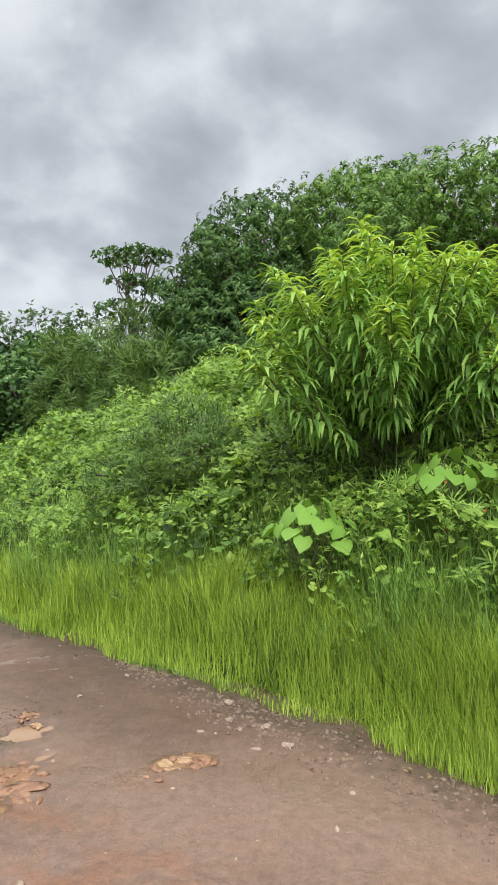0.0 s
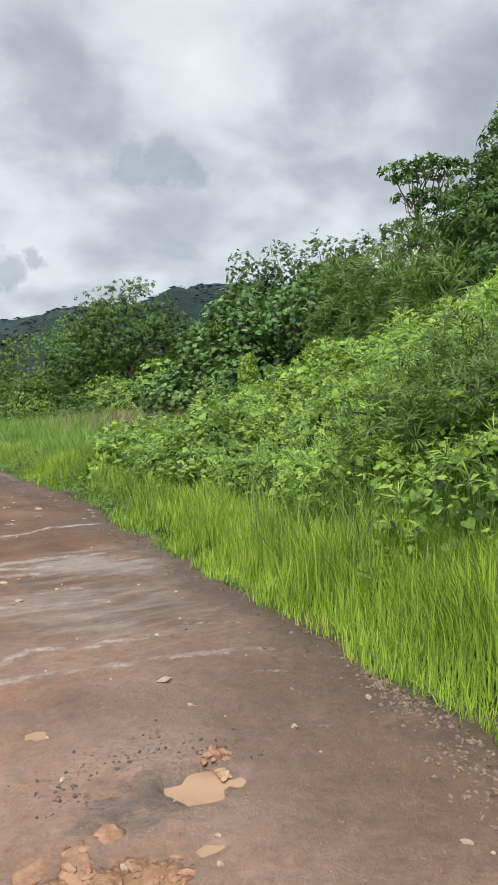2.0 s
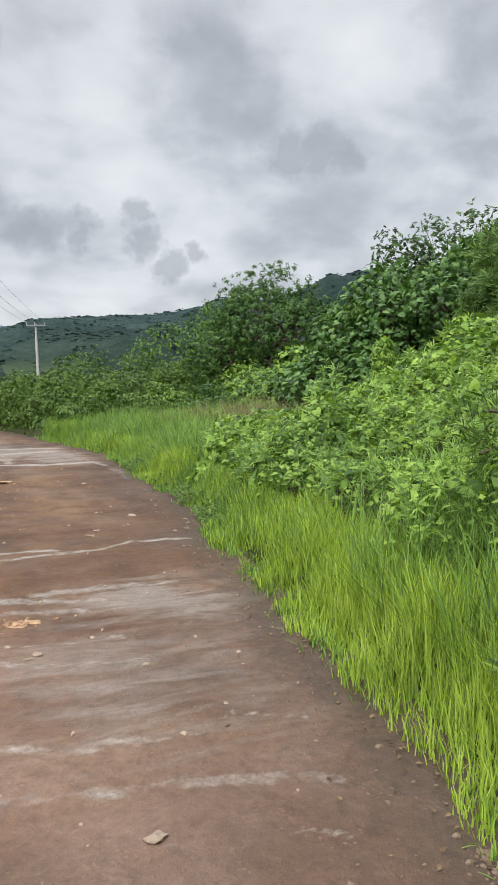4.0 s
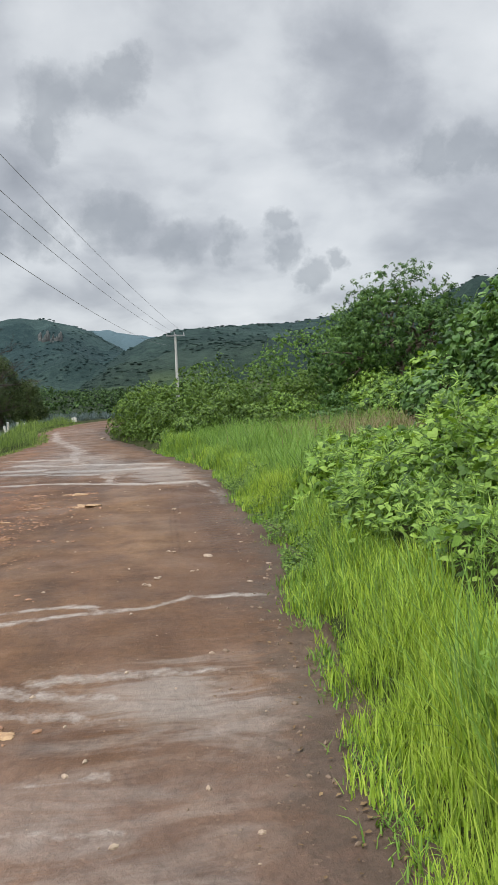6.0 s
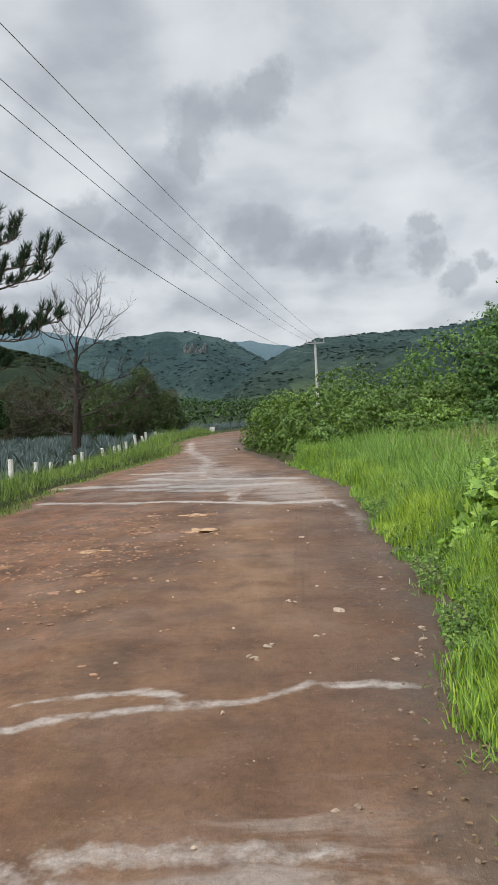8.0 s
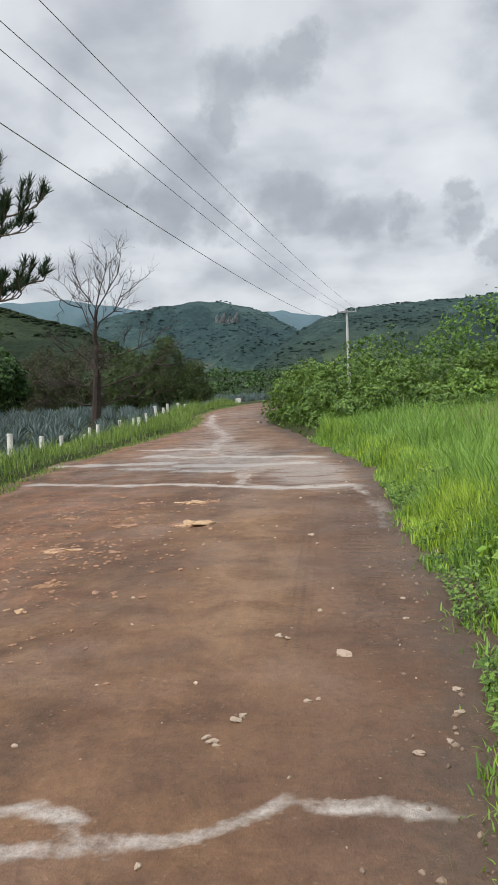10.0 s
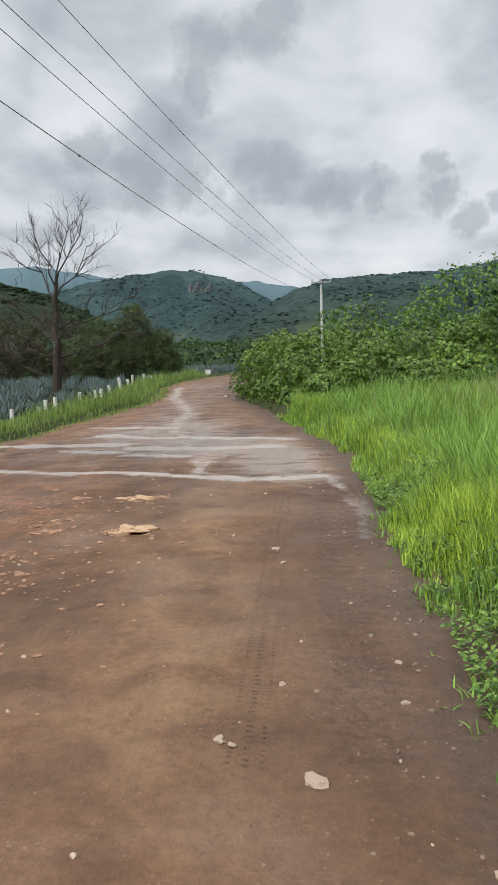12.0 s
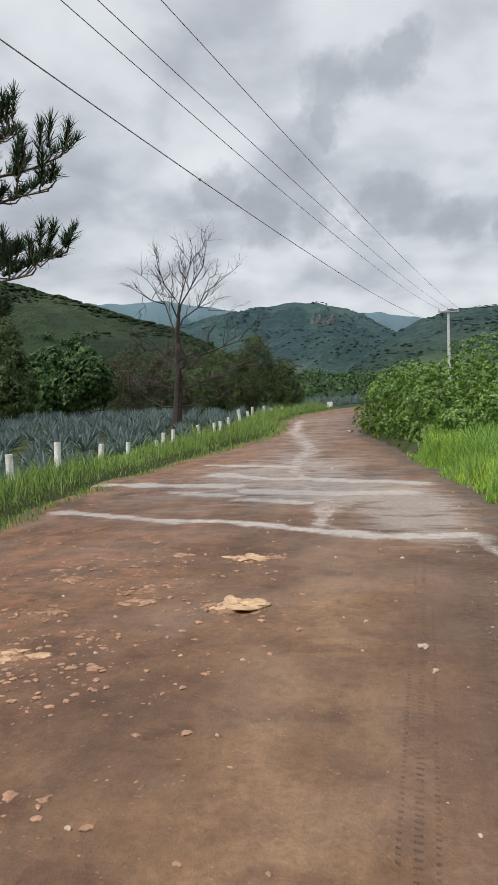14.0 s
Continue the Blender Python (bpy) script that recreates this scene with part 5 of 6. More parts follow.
def agaves():
    r = np.random.default_rng(31)
    pts = []
    for row in range(30):
        for k in range(60):
            y = 16 + k * 1.0 + r.normal(0, 0.12)
            x = float(fence_line(y)) - 1.0 - row * 1.7 + r.normal(0, 0.12)
            bearing = math.degrees(math.atan2(4.2 - x, y - 9.5))
            if bearing < 31 and y < 62 and r.random() < 0.86:
                pts.append((x, y))
    for row in range(16):
        for k in range(9):
            pts.append((-7 + row * 1.0 + r.normal(0, 0.1), 66 + k * 2.4))
    pts.sort(key=lambda p: (p[0] - 4) ** 2 + (p[1] - 9) ** 2)
    tv, tf = agave_mesh(1)
    first = thing("agave_plant", pts[0][0], pts[0][1], float(ground_z(*pts[0])), "blue-grey spiky agave plant in a field row", "agave", "agave rows")
    link_mesh("rosette", tv, tf, M_AGAVE, first)
    for x, y in pts[1:220]:
        k = r.uniform(0.5, 0.82)
        copy_thing(first, pose(x, y, float(ground_z(x, y)), 0, 0, r.uniform(0, 360)) @ Matrix.Scale(k, 4))
    far = np.array(pts[220:])
    s = Soup()
    a = r.uniform(0, 6.28, len(far))
    rot = np.zeros((len(far), 3, 3))
    rot[:, 0, 0], rot[:, 0, 1], rot[:, 1, 0], rot[:, 1, 1], rot[:, 2, 2] = np.cos(a), -np.sin(a), np.sin(a), np.cos(a), 1
    scatter(s, tv, tf, np.stack([far[:, 0], far[:, 1], ground_z(far[:, 0], far[:, 1])], -1), rot, r.uniform(0.55, 0.88, len(far)))
    tagged(s.link("agave_field", M_AGAVE), "distant rows of blue-grey agave plants", "agave field", kind="stuff")


agaves()


def pine():
    r = np.random.default_rng(41)
    x0, y0 = -1.7, 17.6
    z0 = float(ground_z(x0, y0)) - 0.1
    t = thing("pine_tree", x0, y0, z0, "tall dark pine with upturned needle tufts on spreading branches", "tree")
    s, nd = Soup(), Soup()
    tube(s, limb((0, 0, 0), (0.1, 0, 9.5), r, n=9, wob=0.008), np.linspace(0.19, 0.03, 9), 10)
    ends = [((2.65, 0.1, 4.15), 3.9), ((2.65, 0.0, 3.1), 3.2), ((2.4, 0.3, 3.85), 3.7), ((2.4, -0.25, 2.85), 3.1), ((2.0, 0.3, 4.5), 4.2), ((1.9, -0.2, 3.0), 3.1), ((1.7, 0.2, 4.6), 4.1), ((1.75, 0.1, 2.4), 2.9)]
    for h in np.arange(2.6, 9.2, 0.6):
        for q in range(1):
            a = r.uniform(1.0, 5.3)
            L = 2.5 * (1.08 - h / 10.5) + 0.3
            ends.append(((math.cos(a) * L, math.sin(a) * L, h + 0.35 * L + r.normal(0, 0.1)), h))
    P, A = [], []
    for e, h in ends:
        e = np.array(e)
        p = limb((0.0, 0, h), e, r, -0.06, 8, 0.02)
        tube(s, p, np.linspace(0.04, 0.008, 8), 5)
        for k in range(22):
            u = 0.25 + 0.75 * k / 21
            base = p[0] * (1 - u) + p[-1] * u
            i = min(int(u * 7), 6)
            base = p[i] + (p[i + 1] - p[i]) * (u * 7 - i)
            side = unit(np.cross(e - p[0], [0, 0, 1.0])) * r.choice([-1, 1])
            tip = base + side * r.uniform(0.15, 0.45) + unit(e - p[0]) * 0.18 + np.array([0, 0, r.uniform(0.08, 0.3)])
            tube(s, limb(base, tip, r, -0.1, 4), np.linspace(0.012, 0.006, 4), 4)
            for m in range(5):
                P.append(base + (tip - base) * (0.4 + 0.6 * m / 4))
                A.append(unit(tip - base) * 0.5 + np.array([0, 0, 0.75]))
    s.link("trunk", M_BARK, t)
    P, A = np.array(P), np.array(A)
    n = 22
    PP, AA = np.repeat(P, n, 0), np.repeat(A, n, 0)
    ax = unit(AA + r.normal(0, 0.45, AA.shape))
    scatter(nd, [(-0.012, 0, 0), (0.012, 0, 0), (0.008, 0.7, 0.02), (-0.008, 0.7, 0.02), (0, 1, 0.03)], [(0, 1, 2), (0, 2, 3), (3, 2, 4)], PP, turns(ax, r.normal(0, 1, AA.shape)), np.stack([np.ones(len(PP)) * 0.4, r.uniform(0.11, 0.19, len(PP)), np.ones(len(PP)) * 0.2], -1))
    nd.link("needles", M_NEEDLE, t)


pine()


def dead_tree():
    r = np.random.default_rng(52)
    x0, y0 = -4.5, 43.5
    z0 = float(ground_z(x0, y0)) - 0.1
    t = thing("dead_tree", x0, y0, z0, "bare leafless tree with fine dark branches behind the fence", "tree")
    t.matrix_basis = t.matrix_basis @ Matrix.Scale(1.03, 4)
    s = Soup()
    top = np.array([0.35, 0, 5.6])
    trunk = limb((0, 0, 0), top, r, n=10, wob=0.015)
    tube(s, trunk, np.linspace(0.25, 0.06, 10), 9)
    tw = Soup()

    def grow(a, b, rad, level):
        p = limb(a, b, r, 0.04, 6, 0.05)
        tube(s if level < 2 else tw, p, np.linspace(rad, rad * 0.35, 6), 6 if level < 2 else 4)
        if level >= 3 or rad < 0.004:
            return
        L = np.linalg.norm(b - a)
        for k in range(8 if level == 1 else 7):
            u = r.uniform(0.3, 1.0)
            base = p[min(int(u * 5), 5)]
            d = unit(unit(b - a) + r.normal(0, 0.55, 3) + np.array([0, 0, 0.35]))
            grow(base, base + d * L * r.uniform(0.35, 0.6), rad * 0.42, level + 1)
    for a, h, L, up in [(0.2, 4.6, 3.2, 1.3), (2.6, 4.4, 3.3, 1.2), (1.3, 5.4, 3.2, 2.2), (4.0, 5.5, 2.6, 2.4), (5.6, 5.0, 3.0, 1.6), (3.3, 3.6, 2.6, 0.7), (0.4, 3.2, 3.0, 0.35), (3.0, 2.4, 3.2, 0.25), (6.1, 2.0, 3.3, 0.3), (3.2, 1.5, 2.8, 0.05), (0.1, 1.3, 2.6, 0.0), (1.9, 2.7, 2.2, 0.2), (4.9, 2.6, 2.2, 0.2)]:
        base = trunk[min(9, int(h / 5.6 * 9))]
        d = unit(np.array([math.cos(a), math.sin(a) * 0.7, up]))
        grow(base, base + d * L * np.array([1.15, 1.15, 0.95]), 0.042, 1)
    s.link("trunk", M_DEADWOOD, t)
    tw.link("twigwork", M_DEADWOOD, t)


dead_tree()


def left_trees():
    for k, (b, d, w, h, mt, sp, lab) in enumerate([
            (21.0, 55, 4.6, 5.4, M_FARTREE, SPRAY_FAR, "round dark green tree beyond the agave field"),
            (26.6, 50, 4.5, 7.0, M_OLIVE, SPRAY_LANCE, "weeping olive green tree beyond the agave field"),
            (17.6, 60, 6.0, 5.6, M_DRYLEAF, SPRAY_FINE, "dull brown dry tree beyond the agave field"),
            (14.0, 58, 6.0, 5.4, M_DRYLEAF, SPRAY_FINE, "dull brown dry tree beyond the agave field"),
            (11.0, 52, 4.5, 4.6, M_OLIVE, SPRAY_FINE, "feathery olive green tree beside the fence"),
            (8.6, 50, 3.6, 5.4, M_OLIVE, SPRAY_FINE, "feathery olive green tree beside the fence"),
            (6.4, 55, 3.4, 3.8, M_OLIVE, SPRAY_FINE, "feathery olive green tree beside the fence"),
            (23.6, 62, 6, 5.6, M_FARTREE, SPRAY_FAR, "dark green tree beyond the agave field"),
            (30, 58, 8, 6.5, M_FARTREE, SPRAY_FAR, "dark green tree beyond the agave field")]):
        x, y = at(b, d, 4.2, 9.5)
        plant("field_tree", x, y, lab, "tree", heap(w, w * 0.8, h, 11, 200 + k, 0.2), mt, 1600, sp, (0.2, 0.42), 220 + k, 1.0, 0.14, 0.3, 0.1, "trees beyond the field")


left_trees()


SPLICES = (21, 26)


def pole_and_wires():
    px, py = 12.8, 95.0
    pz = float(ground_z(px, py))
    t = thing("utility_pole", px, py, pz, "pale concrete power pole with a steel crossarm", "utility pole")
    bm = bmesh.new()
    bmesh.ops.create_cone(bm, cap_ends=True, segments=12, radius1=0.2, radius2=0.12, depth=8.6 - pz)
    bmesh.ops.translate(bm, verts=bm.verts, vec=(0, 0, (8.6 - pz) / 2))
    part("shaft", bm, M_CONCRETE, t)
    bm = bmesh.new()
    bmesh.ops.create_cube(bm, size=1)
    bmesh.ops.scale(bm, verts=bm.verts, vec=(2.2, 0.12, 0.14))
    bmesh.ops.translate(bm, verts=bm.verts, vec=(0, -0.16, 8.4 - pz))
    part("crossarm", bm, M_METAL, t)
    tips = []
    for k in (-1.0, -0.1, 1.0):
        bm = bmesh.new()
        bmesh.ops.create_cone(bm, cap_ends=True, segments=10, radius1=0.07, radius2=0.05, depth=0.3)
        bmesh.ops.translate(bm, verts=bm.verts, vec=(k, -0.16, 8.62 - pz))
        part("insulator", bm, M_METAL, t)
        tips.append((px + k, py - 0.16, 8.76))
    tips.append((px - 0.2, py - 0.1, 7.3))
    backs = [(-6.97, -10, 9.95, 1.3), (-6.98, -10, 10.15, 1.07), (-6.34, -10, 10.57, 0.97), (-4.88, -10, 7.11, 1.71)]
    for a, b in zip(tips, backs):
        n = 40
        q = np.linspace(0, 1, n)[:, None]
        p = np.array(a) * (1 - q) + np.array(b[:3]) * q
        p[:, 2] -= b[3] * 4 * q[:, 0] * (1 - q[:, 0])
        w = thing("power_line", 0, 0, 0, "thin dark overhead power cable", "cable", "overhead cables")
        s = Soup()
        tube(s, p, np.full(n, 0.010), 6)
        s.link("cable", M_CABLE, w)
        if a is tips[3]:
            for i in SPLICES:
                bm = bmesh.new()
                bmesh.ops.create_uvsphere(bm, u_segments=8, v_segments=6, radius=0.028)
                bmesh.ops.scale(bm, verts=bm.verts, vec=(1, 2.2, 1))
                bmesh.ops.translate(bm, verts=bm.verts, vec=p[i])
                part("splice", bm, M_CABLE, w)


pole_and_wires()


def crown_mesh(seed, sub):
    """A low uneven tree crown seen from far off, unit radius, its underside left away."""
    bm = bmesh.new()
    bmesh.ops.create_icosphere(bm, subdivisions=sub, radius=1)
    o = Vector(np.random.default_rng(seed).uniform(-40, 40, 3))
    for v in bm.verts:
        v.co *= 1 + 0.55 * noise.noise(v.co * 1.6 + o) + 0.35 * noise.noise(v.co * 3.7 + o)
        v.co.z *= 0.34
    bmesh.ops.delete(bm, geom=[f for f in bm.faces if f.calc_center_median().z < -0.12], context="FACES")
    bm.verts.index_update()
    V = np.array([tuple(v.co) for v in bm.verts])
    F = np.array([[v.index for v in f.verts] for f in bm.faces])
    bm.free()
    return V, F


def upright(n, r):
    a = r.uniform(0, 6.28, n)
    rot = np.zeros((n, 3, 3))
    rot[:, 0, 0], rot[:, 0, 1], rot[:, 1, 0], rot[:, 1, 1], rot[:, 2, 2] = np.cos(a), -np.sin(a), np.sin(a), np.cos(a), 1
    return rot


def far_woodland():
    r = np.random.default_rng(61)
    so = Soup()
    for k in range(300):
        b, d = r.uniform(-9, 26), 85 + 260 * r.random() ** 1.2
        x, y = at(b, d, 4.2, 9.5)
        z = float(ground_z(x, y))
        if z > 14 or (b < 6 and d < 150 and r.random() < 0.6):
            continue
        w = r.uniform(1.4, 3.0) * (0.7 if z > 3 else 1.0)
        P = [(x + r.normal(0, w * 0.6), y + r.normal(0, w * 0.6), z + w * r.uniform(0.3, 0.8), w * 0.6, w * 0.6, w * 0.5) for q in range(4)]
        foliage(so, P, 75, SPRAY_TINY, (0.3, 0.65), r)
    tagged(so.link("far_woodland", M_FARTREE), "scattered dark trees in the valley before the hills", "woodland", kind="stuff")
    # forest over the hillsides
    so = Soup()
    n = 20000
    B, D = r.uniform(-33, 31, n), 130 + 900 * r.random(n) ** 0.8
    B[:4000], D[:4000] = r.uniform(9, 31, 4000), r.uniform(135, 260, 4000)
    X, Y = 4.2 - np.sin(np.radians(B)) * D, 9.5 + np.cos(np.radians(B)) * D
    Z = ground_z(X, Y)
    keep = (Z > 1.5 + 3 * r.random(n)) & (fbm(X * 0.02, Y * 0.02, 66) > 0.36)
    P = np.stack([X, Y, Z - 0.1], -1)[keep]
    size = np.minimum(r.uniform(0.9, 2.1, len(P)), 0.0045 * D[keep] + 0.3)
    which = r.integers(0, 4, len(P))
    for k in range(4):
        V, F = crown_mesh(80 + k, 1)
        m = which == k
        scatter(so, V, F, P[m], upright(m.sum(), r), size[m])
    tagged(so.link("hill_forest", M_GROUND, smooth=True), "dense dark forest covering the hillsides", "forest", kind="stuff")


far_woodland()


def cliff():
    """Bare rock columns high on the hill across the valley."""
    r = np.random.default_rng(68)
    hx, hy = at(3.25, 725, 4.2, 9.5)
    t = thing("cliff", hx, hy, float(ground_z(hx, hy)), "pale grey rock cliff high on the forested hill", "cliff")
    for k in range(9):
        x, y = at(3.25 + (k - 4) * 0.19 + r.normal(0, 0.03), 718 + r.uniform(-8, 8), 4.2, 9.5)
        bm = rock_mesh(700 + k, 3)
        bmesh.ops.scale(bm, verts=bm.verts, vec=(1.7, 1.6, r.uniform(3, 6.5)))
        p = part("rock_column", bm, M_CLIFF, t)
        p.matrix_basis = t.matrix_basis.inverted() @ pose(x, y, float(ground_z(x, y)) + r.uniform(0, 3), 0, r.normal(0, 5), r.uniform(0, 360))


def marker():
    x, y = at(2.9, 47, 4.2, 9.5)
    z = float(ground_z(x, y))
    t = thing("marker_post", x, y, z, "white-painted square concrete marker beside the road", "marker")
    bm = bmesh.new()
    bmesh.ops.create_cube(bm, size=1)
    bmesh.ops.scale(bm, verts=bm.verts, vec=(0.34, 0.3, 0.8))
    bmesh.ops.translate(bm, verts=bm.verts, vec=(0, 0, 0.38))
    bmesh.ops.bevel(bm, geom=bm.edges[:], offset=0.03, segments=2, affect="EDGES")
    part("body", bm, M_WHITEPAINT, t)


marker()


# ---- puddles, stones and gravel on the road ----
def puddles():
    for hx, hy, a, b, d in HOLE:
        n = 40
        q = np.linspace(0, 2 * np.pi, n, endpoint=False)
        rad = 1.12 * (0.9 + 0.2 * fbm(np.cos(q) * 1.5 + hx * 5, np.sin(q) * 1.5))
        z = float(road_z(hx, hy)) + d * 0.5
        V = np.concatenate([np.stack([hx + np.cos(q) * a * rad, hy + np.sin(q) * b * rad, 0 * q + z], -1), [[hx, hy, z]]])
        F = np.array([[k, (k + 1) % n, n] for k in range(n)])
        tagged(link_mesh("puddle", V, F, M_WATER), "muddy tan puddle in a pothole of the road", "puddle", "puddles")


puddles()


def rock_mesh(seed, sub=2):
    bm = bmesh.new()
    bmesh.ops.create_icosphere(bm, subdivisions=sub, radius=1)
    r = np.random.default_rng(seed)
    o = Vector(r.uniform(-50, 50, 3))
    for v in bm.verts:
        n = noise.noise(v.co * 1.3 + o) * 0.7 + noise.noise(v.co * 3.1 + o) * 0.3
        v.co *= 1 + n
    return bm


cliff()


def slabs():
    """Flat weathered bedrock that breaks through the dirt, in cracked pieces."""
    r = np.random.default_rng(405)
    for x, y, half, k, mt in [(3.12, 16.1, 0.2, 4, M_OCHRE), (3.3, 14.68, 0.2, 5, M_OCHRE), (2.18, 13.62, 0.17, 3, M_OCHRE), (2.62, 13.45, 0.1, 2, M_ORANGE), (2.89, 12.18, 0.11, 2, M_ORANGE), (2.1, 11.76, 0.12, 2, M_ORANGE), (2.33, 11.8, 0.08, 2, M_OCHRE), (2.52, 14.7, 0.13, 3, M_ORANGE), (1.6, 15.7, 0.15, 3, M_ORANGE), (2.5, 16.2, 0.12, 3, M_ORANGE),
                           (2.95, 3.6, 0.06, 3, M_OCHRE), (2.97, 7.15, 0.1, 3, M_OCHRE), (2.91, 2.52, 0.11, 3, M_OCHRE), (1.95, 3.0, 0.2, 4, M_ORANGE), (2.2, 2.92, 0.18, 4, M_ORANGE), (2.12, 3.3, 0.15, 3, M_ORANGE), (2.3, 3.4, 0.1, 2, M_ORANGE), (1.7, 3.3, 0.2, 4, M_ORANGE)]:
        z = float(road_z(x, y))
        t = thing("rock_slab", x, y, z, "flat cracked ochre bedrock showing through the dirt road", "rock", "bedrock in the road")
        for q in range(k):
            bm = rock_mesh(int(x * 1000 + y * 77) + q, 3)
            w = half * r.uniform(0.4, 0.7)
            bmesh.ops.scale(bm, verts=bm.verts, vec=(w, w * r.uniform(0.5, 0.8), 0.008 + 0.02 * half))
            a = q * 6.28 / k + r.uniform(-0.4, 0.4)
            p = part("slab_piece", bm, mt, t)
            p.matrix_basis = pose(math.cos(a) * half * 0.62, math.sin(a) * half * 0.4, -0.005, r.normal(0, 2), r.normal(0, 4), r.uniform(0, 360))
            for f in p.data.polygons:
                f.use_smooth = True


slabs()


def stones():
    r = np.random.default_rng(401)
    meshes = {}
    # x, y, half width, material
    for x, y, wide, mt, lab in [
            (4.50, 10.81, 0.062, M_STONE, "flat pale stone pressed into the dirt road"), (3.95, 10.02, 0.04, M_STONE, ""), (3.98, 10.06, 0.03, M_STONE, ""), (3.86, 9.83, 0.035, M_STONE, ""), (3.83, 9.87, 0.028, M_STONE, ""), (3.88, 9.79, 0.025, M_STONE, ""),
            (4.28, 10.2, 0.028, M_STONE, ""), (4.33, 10.22, 0.022, M_STONE, ""), (4.15, 11.1, 0.04, M_STONE, ""), (4.20, 11.06, 0.03, M_STONE, ""), (4.99, 11.81, 0.028, M_STONE, ""), (4.94, 11.39, 0.03, M_STONE, ""), (4.42, 11.62, 0.03, M_STONE, ""), (4.48, 13.97, 0.045, M_STONE, ""), (4.52, 13.6, 0.04, M_STONE, ""),
            
            (2.98, 6.53, 0.04, M_STONE, ""), (2.92, 6.46, 0.03, M_STONE, ""),
            (3.84, 2.88, 0.05, M_STONE, ""), (3.35, 2.71, 0.03, M_STONE, ""), (3.62, 2.45, 0.05, M_STONE, ""), (3.45, 2.2, 0.05, M_STONE, ""), (3.3, 2.3, 0.035, M_STONE, ""), (3.6, 2.7, 0.04, M_STONE, ""), (3.5, 2.55, 0.03, M_STONE, ""), (3.89, 3.8, 0.035, M_STONE, ""), (3.4, 3.75, 0.03, M_STONE, ""), (3.15, 4.55, 0.05, M_STONE, ""),
            (4.95, 10.05, 0.03, M_STONE, ""), (5.0, 10.3, 0.035, M_STONE, ""), (4.85, 9.8, 0.03, M_STONE, ""), (4.7, 9.7, 0.035, M_STONE, ""), (3.6, 32.5, 0.2, M_STONE, "pale boulder at the foot of the hedge")]:
        k, w = int(r.integers(0, 4)), wide * 0.78
        if (k, mt.name) not in meshes:
            bm = rock_mesh(410 + k)
            me = bpy.data.meshes.new("stone")
            bm.to_mesh(me)
            bm.free()
            me.materials.append(mt)
            meshes[k, mt.name] = me
        ob = new("road_stone", meshes[k, mt.name])
        flat = 0.3
        ob.matrix_basis = pose(x, y, float(road_z(x, y)) + w * flat * 0.3, r.normal(0, 4), r.normal(0, 4), r.uniform(0, 360)) @ Matrix.Diagonal((w, w * r.uniform(0.55, 0.85), w * flat, 1))
        tagged(ob, lab or "small pale stone lying on the dirt road", "stone", "stones on the road")


stones()


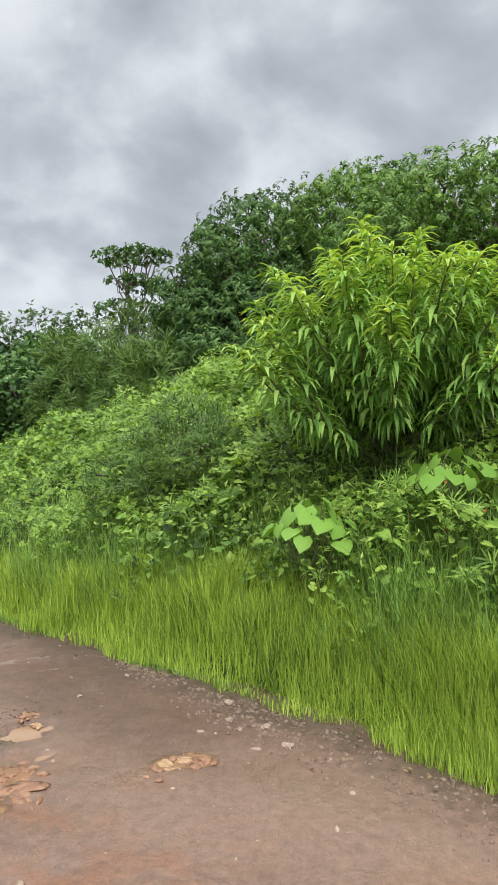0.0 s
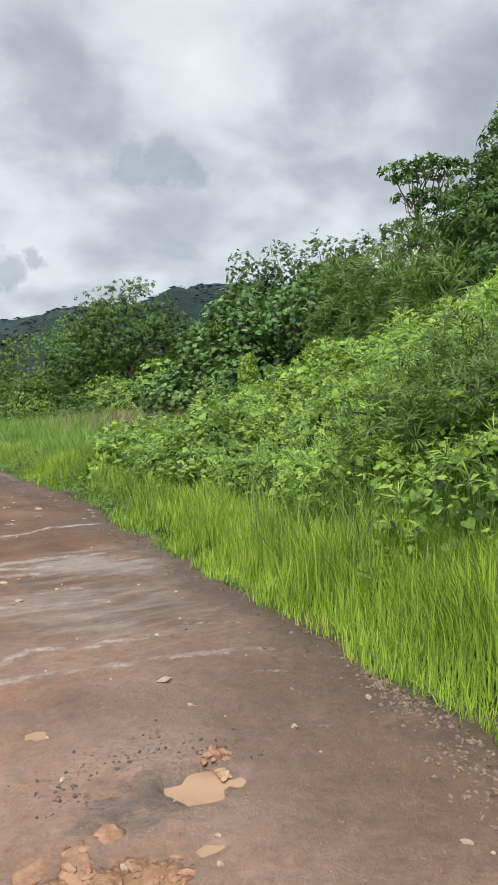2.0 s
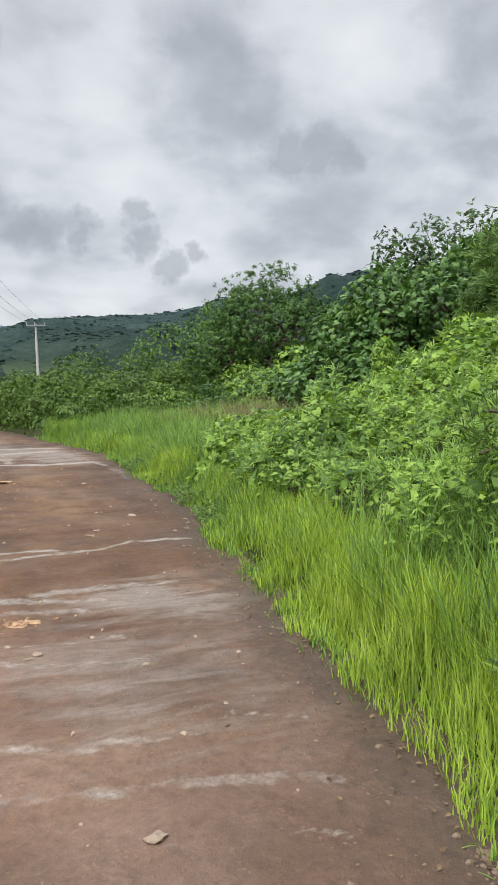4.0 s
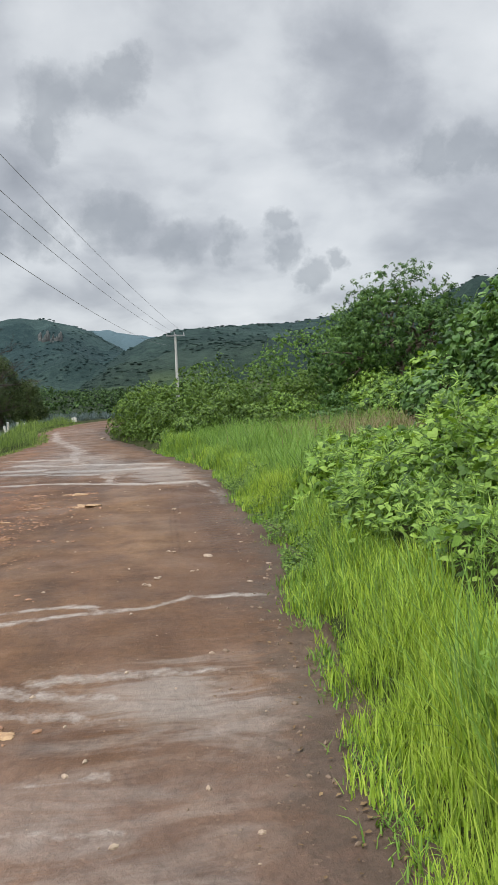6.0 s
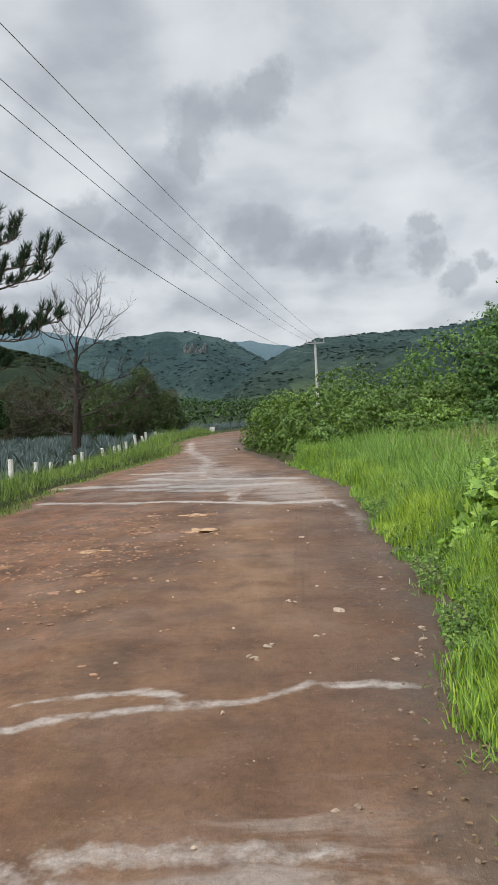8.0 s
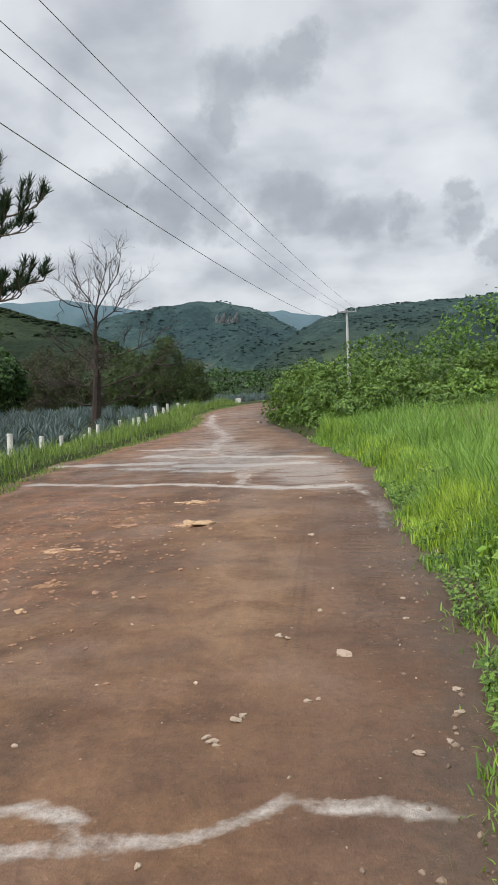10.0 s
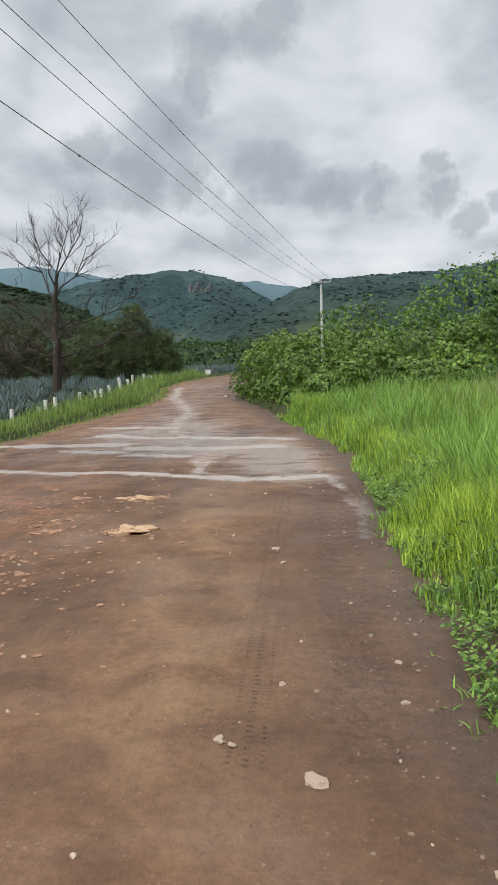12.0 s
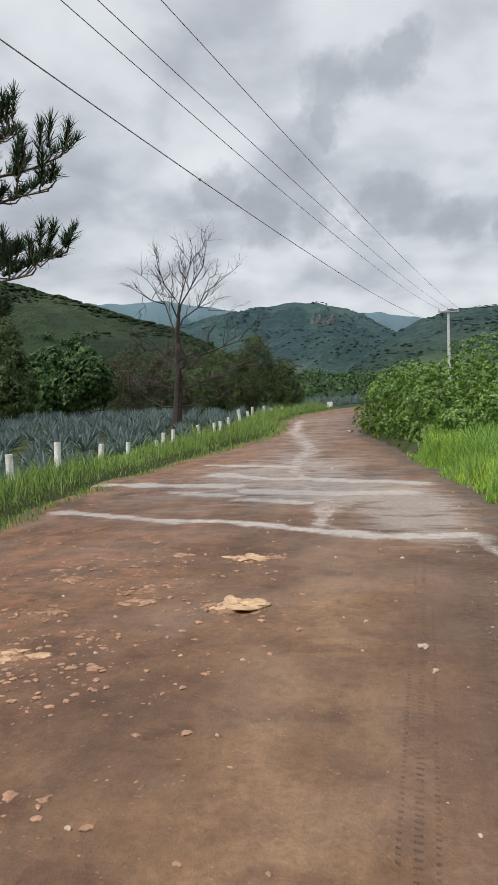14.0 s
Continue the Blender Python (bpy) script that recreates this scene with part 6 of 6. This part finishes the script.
def gravel():
    r = np.random.default_rng(430)
    bm = rock_mesh(440, 1)
    bm.verts.index_update()
    tv = [tuple(v.co) for v in bm.verts]
    tf = [[v.index for v in f.verts] for f in bm.faces]
    bm.free()

    def lay(name, xs, ys, size, mat, label, flat=0.5):
        n = len(xs)
        a = r.uniform(0, 6.28, n)
        rot = np.zeros((n, 3, 3))
        rot[:, 0, 0], rot[:, 0, 1], rot[:, 1, 0], rot[:, 1, 1], rot[:, 2, 2] = np.cos(a), -np.sin(a), np.sin(a), np.cos(a), 1
        so = Soup()
        scatter(so, tv, tf, np.stack([xs, ys, road_z(xs, ys) + size * 0.12], -1), rot, np.stack([size, size * r.uniform(0.5, 0.9, n), size * flat], -1))
        tagged(so.link(name, mat), label, "gravel", kind="stuff")
    n = 2000
    ys = 0.5 + 3.6 * r.random(n)
    xs = xr(ys) + 0.05 - (0.5 + 0.12 * (2 - ys)) * r.random(n) ** 1.3 * sstep(4.6, 2.8, ys) - np.abs(r.normal(0, 0.05, n))
    keep = fbm(xs * 3, ys * 3, 93) > 0.4
    xs, ys = xs[keep], ys[keep]
    n = len(xs)
    lay("edge_gravel", xs, ys, 0.004 + 0.016 * r.random(n) ** 2.4, M_GRAVEL, "scattered brown gravel along the grassy edge")
    n = 420
    ys = 4 + 16 * r.random(n)
    xs = xr(ys) - 0.05 - np.abs(r.normal(0, 0.22, n))
    lay("edge_grit", xs, ys, 0.005 + 0.018 * r.random(n) ** 3, M_GRAVEL, "small grit on the muddy edge of the road")
    n = 700
    ys = 1.5 + 22 * r.random(n) ** 1.2
    xs = xl(ys) + 0.3 + (xr(ys) - xl(ys) - 0.5) * r.random(n)
    lay("road_pebbles", xs, ys, 0.004 + 0.02 * r.random(n) ** 3, M_STONE, "small pale pebbles scattered over the dirt road")
    n = 4200
    ys = r.normal(13.6, 2.0, n)
    xs = 1.8 + r.normal(0, 0.8, n) + 0.08 * (ys - 13)
    keep = fbm(xs * 1.6, ys * 1.6, 91) > 0.45
    xs, ys = xs[keep], ys[keep]
    lay("rock_rubble", xs, ys, 0.004 + 0.03 * r.random(len(xs)) ** 4, M_ORANGE, "broken orange rock rubble in the road", 0.22)
    xs = np.concatenate([r.normal(a, w * 0.5, 26) for a, b, w in OCHRE])
    ys = np.concatenate([r.normal(b, w * 0.4, 26) for a, b, w in OCHRE])
    n = len(xs)
    lay("rock_rubble", xs, ys, 0.006 + 0.034 * r.random(n) ** 2.6, M_ORANGE, "broken orange rock rubble in the road", 0.3)
    n = 150
    a = r.uniform(0, 6.28, n)
    q = 1.2 + np.abs(r.normal(0, 0.75, n))
    xs, ys = 2.7 + np.cos(a) * 0.27 * q, 3.6 + np.abs(np.sin(a)) * 0.2 * q * np.where(np.cos(a) < 0.3, 1, 0.8)
    lay("pothole_grit", xs, ys, 0.004 + 0.010 * r.random(n) ** 2, M_CLOD, "dark grit round the pothole")


gravel()


def leaf_litter():
    r = np.random.default_rng(450)
    n = 420
    ys = 0.6 + 8 * r.random(n) ** 1.4
    xs = xr(ys) - np.abs(r.normal(0, 0.2, n)) + 0.12
    so = Soup()
    a = r.uniform(0, 6.28, n)
    ax = np.stack([np.cos(a), np.sin(a), r.normal(0, 0.2, n)], -1)
    scatter(so, OVAL_V, OVAL_F, np.stack([xs, ys, road_z(xs, ys) + 0.012], -1), turns(ax, np.stack([r.normal(0, 0.3, n), r.normal(0, 0.3, n), np.ones(n)], -1)), r.uniform(0.012, 0.034, n))
    tagged(so.link("leaf_litter", M_LITTER), "dead brown leaves along the muddy road edge", "leaf litter", kind="stuff")


leaf_litter()
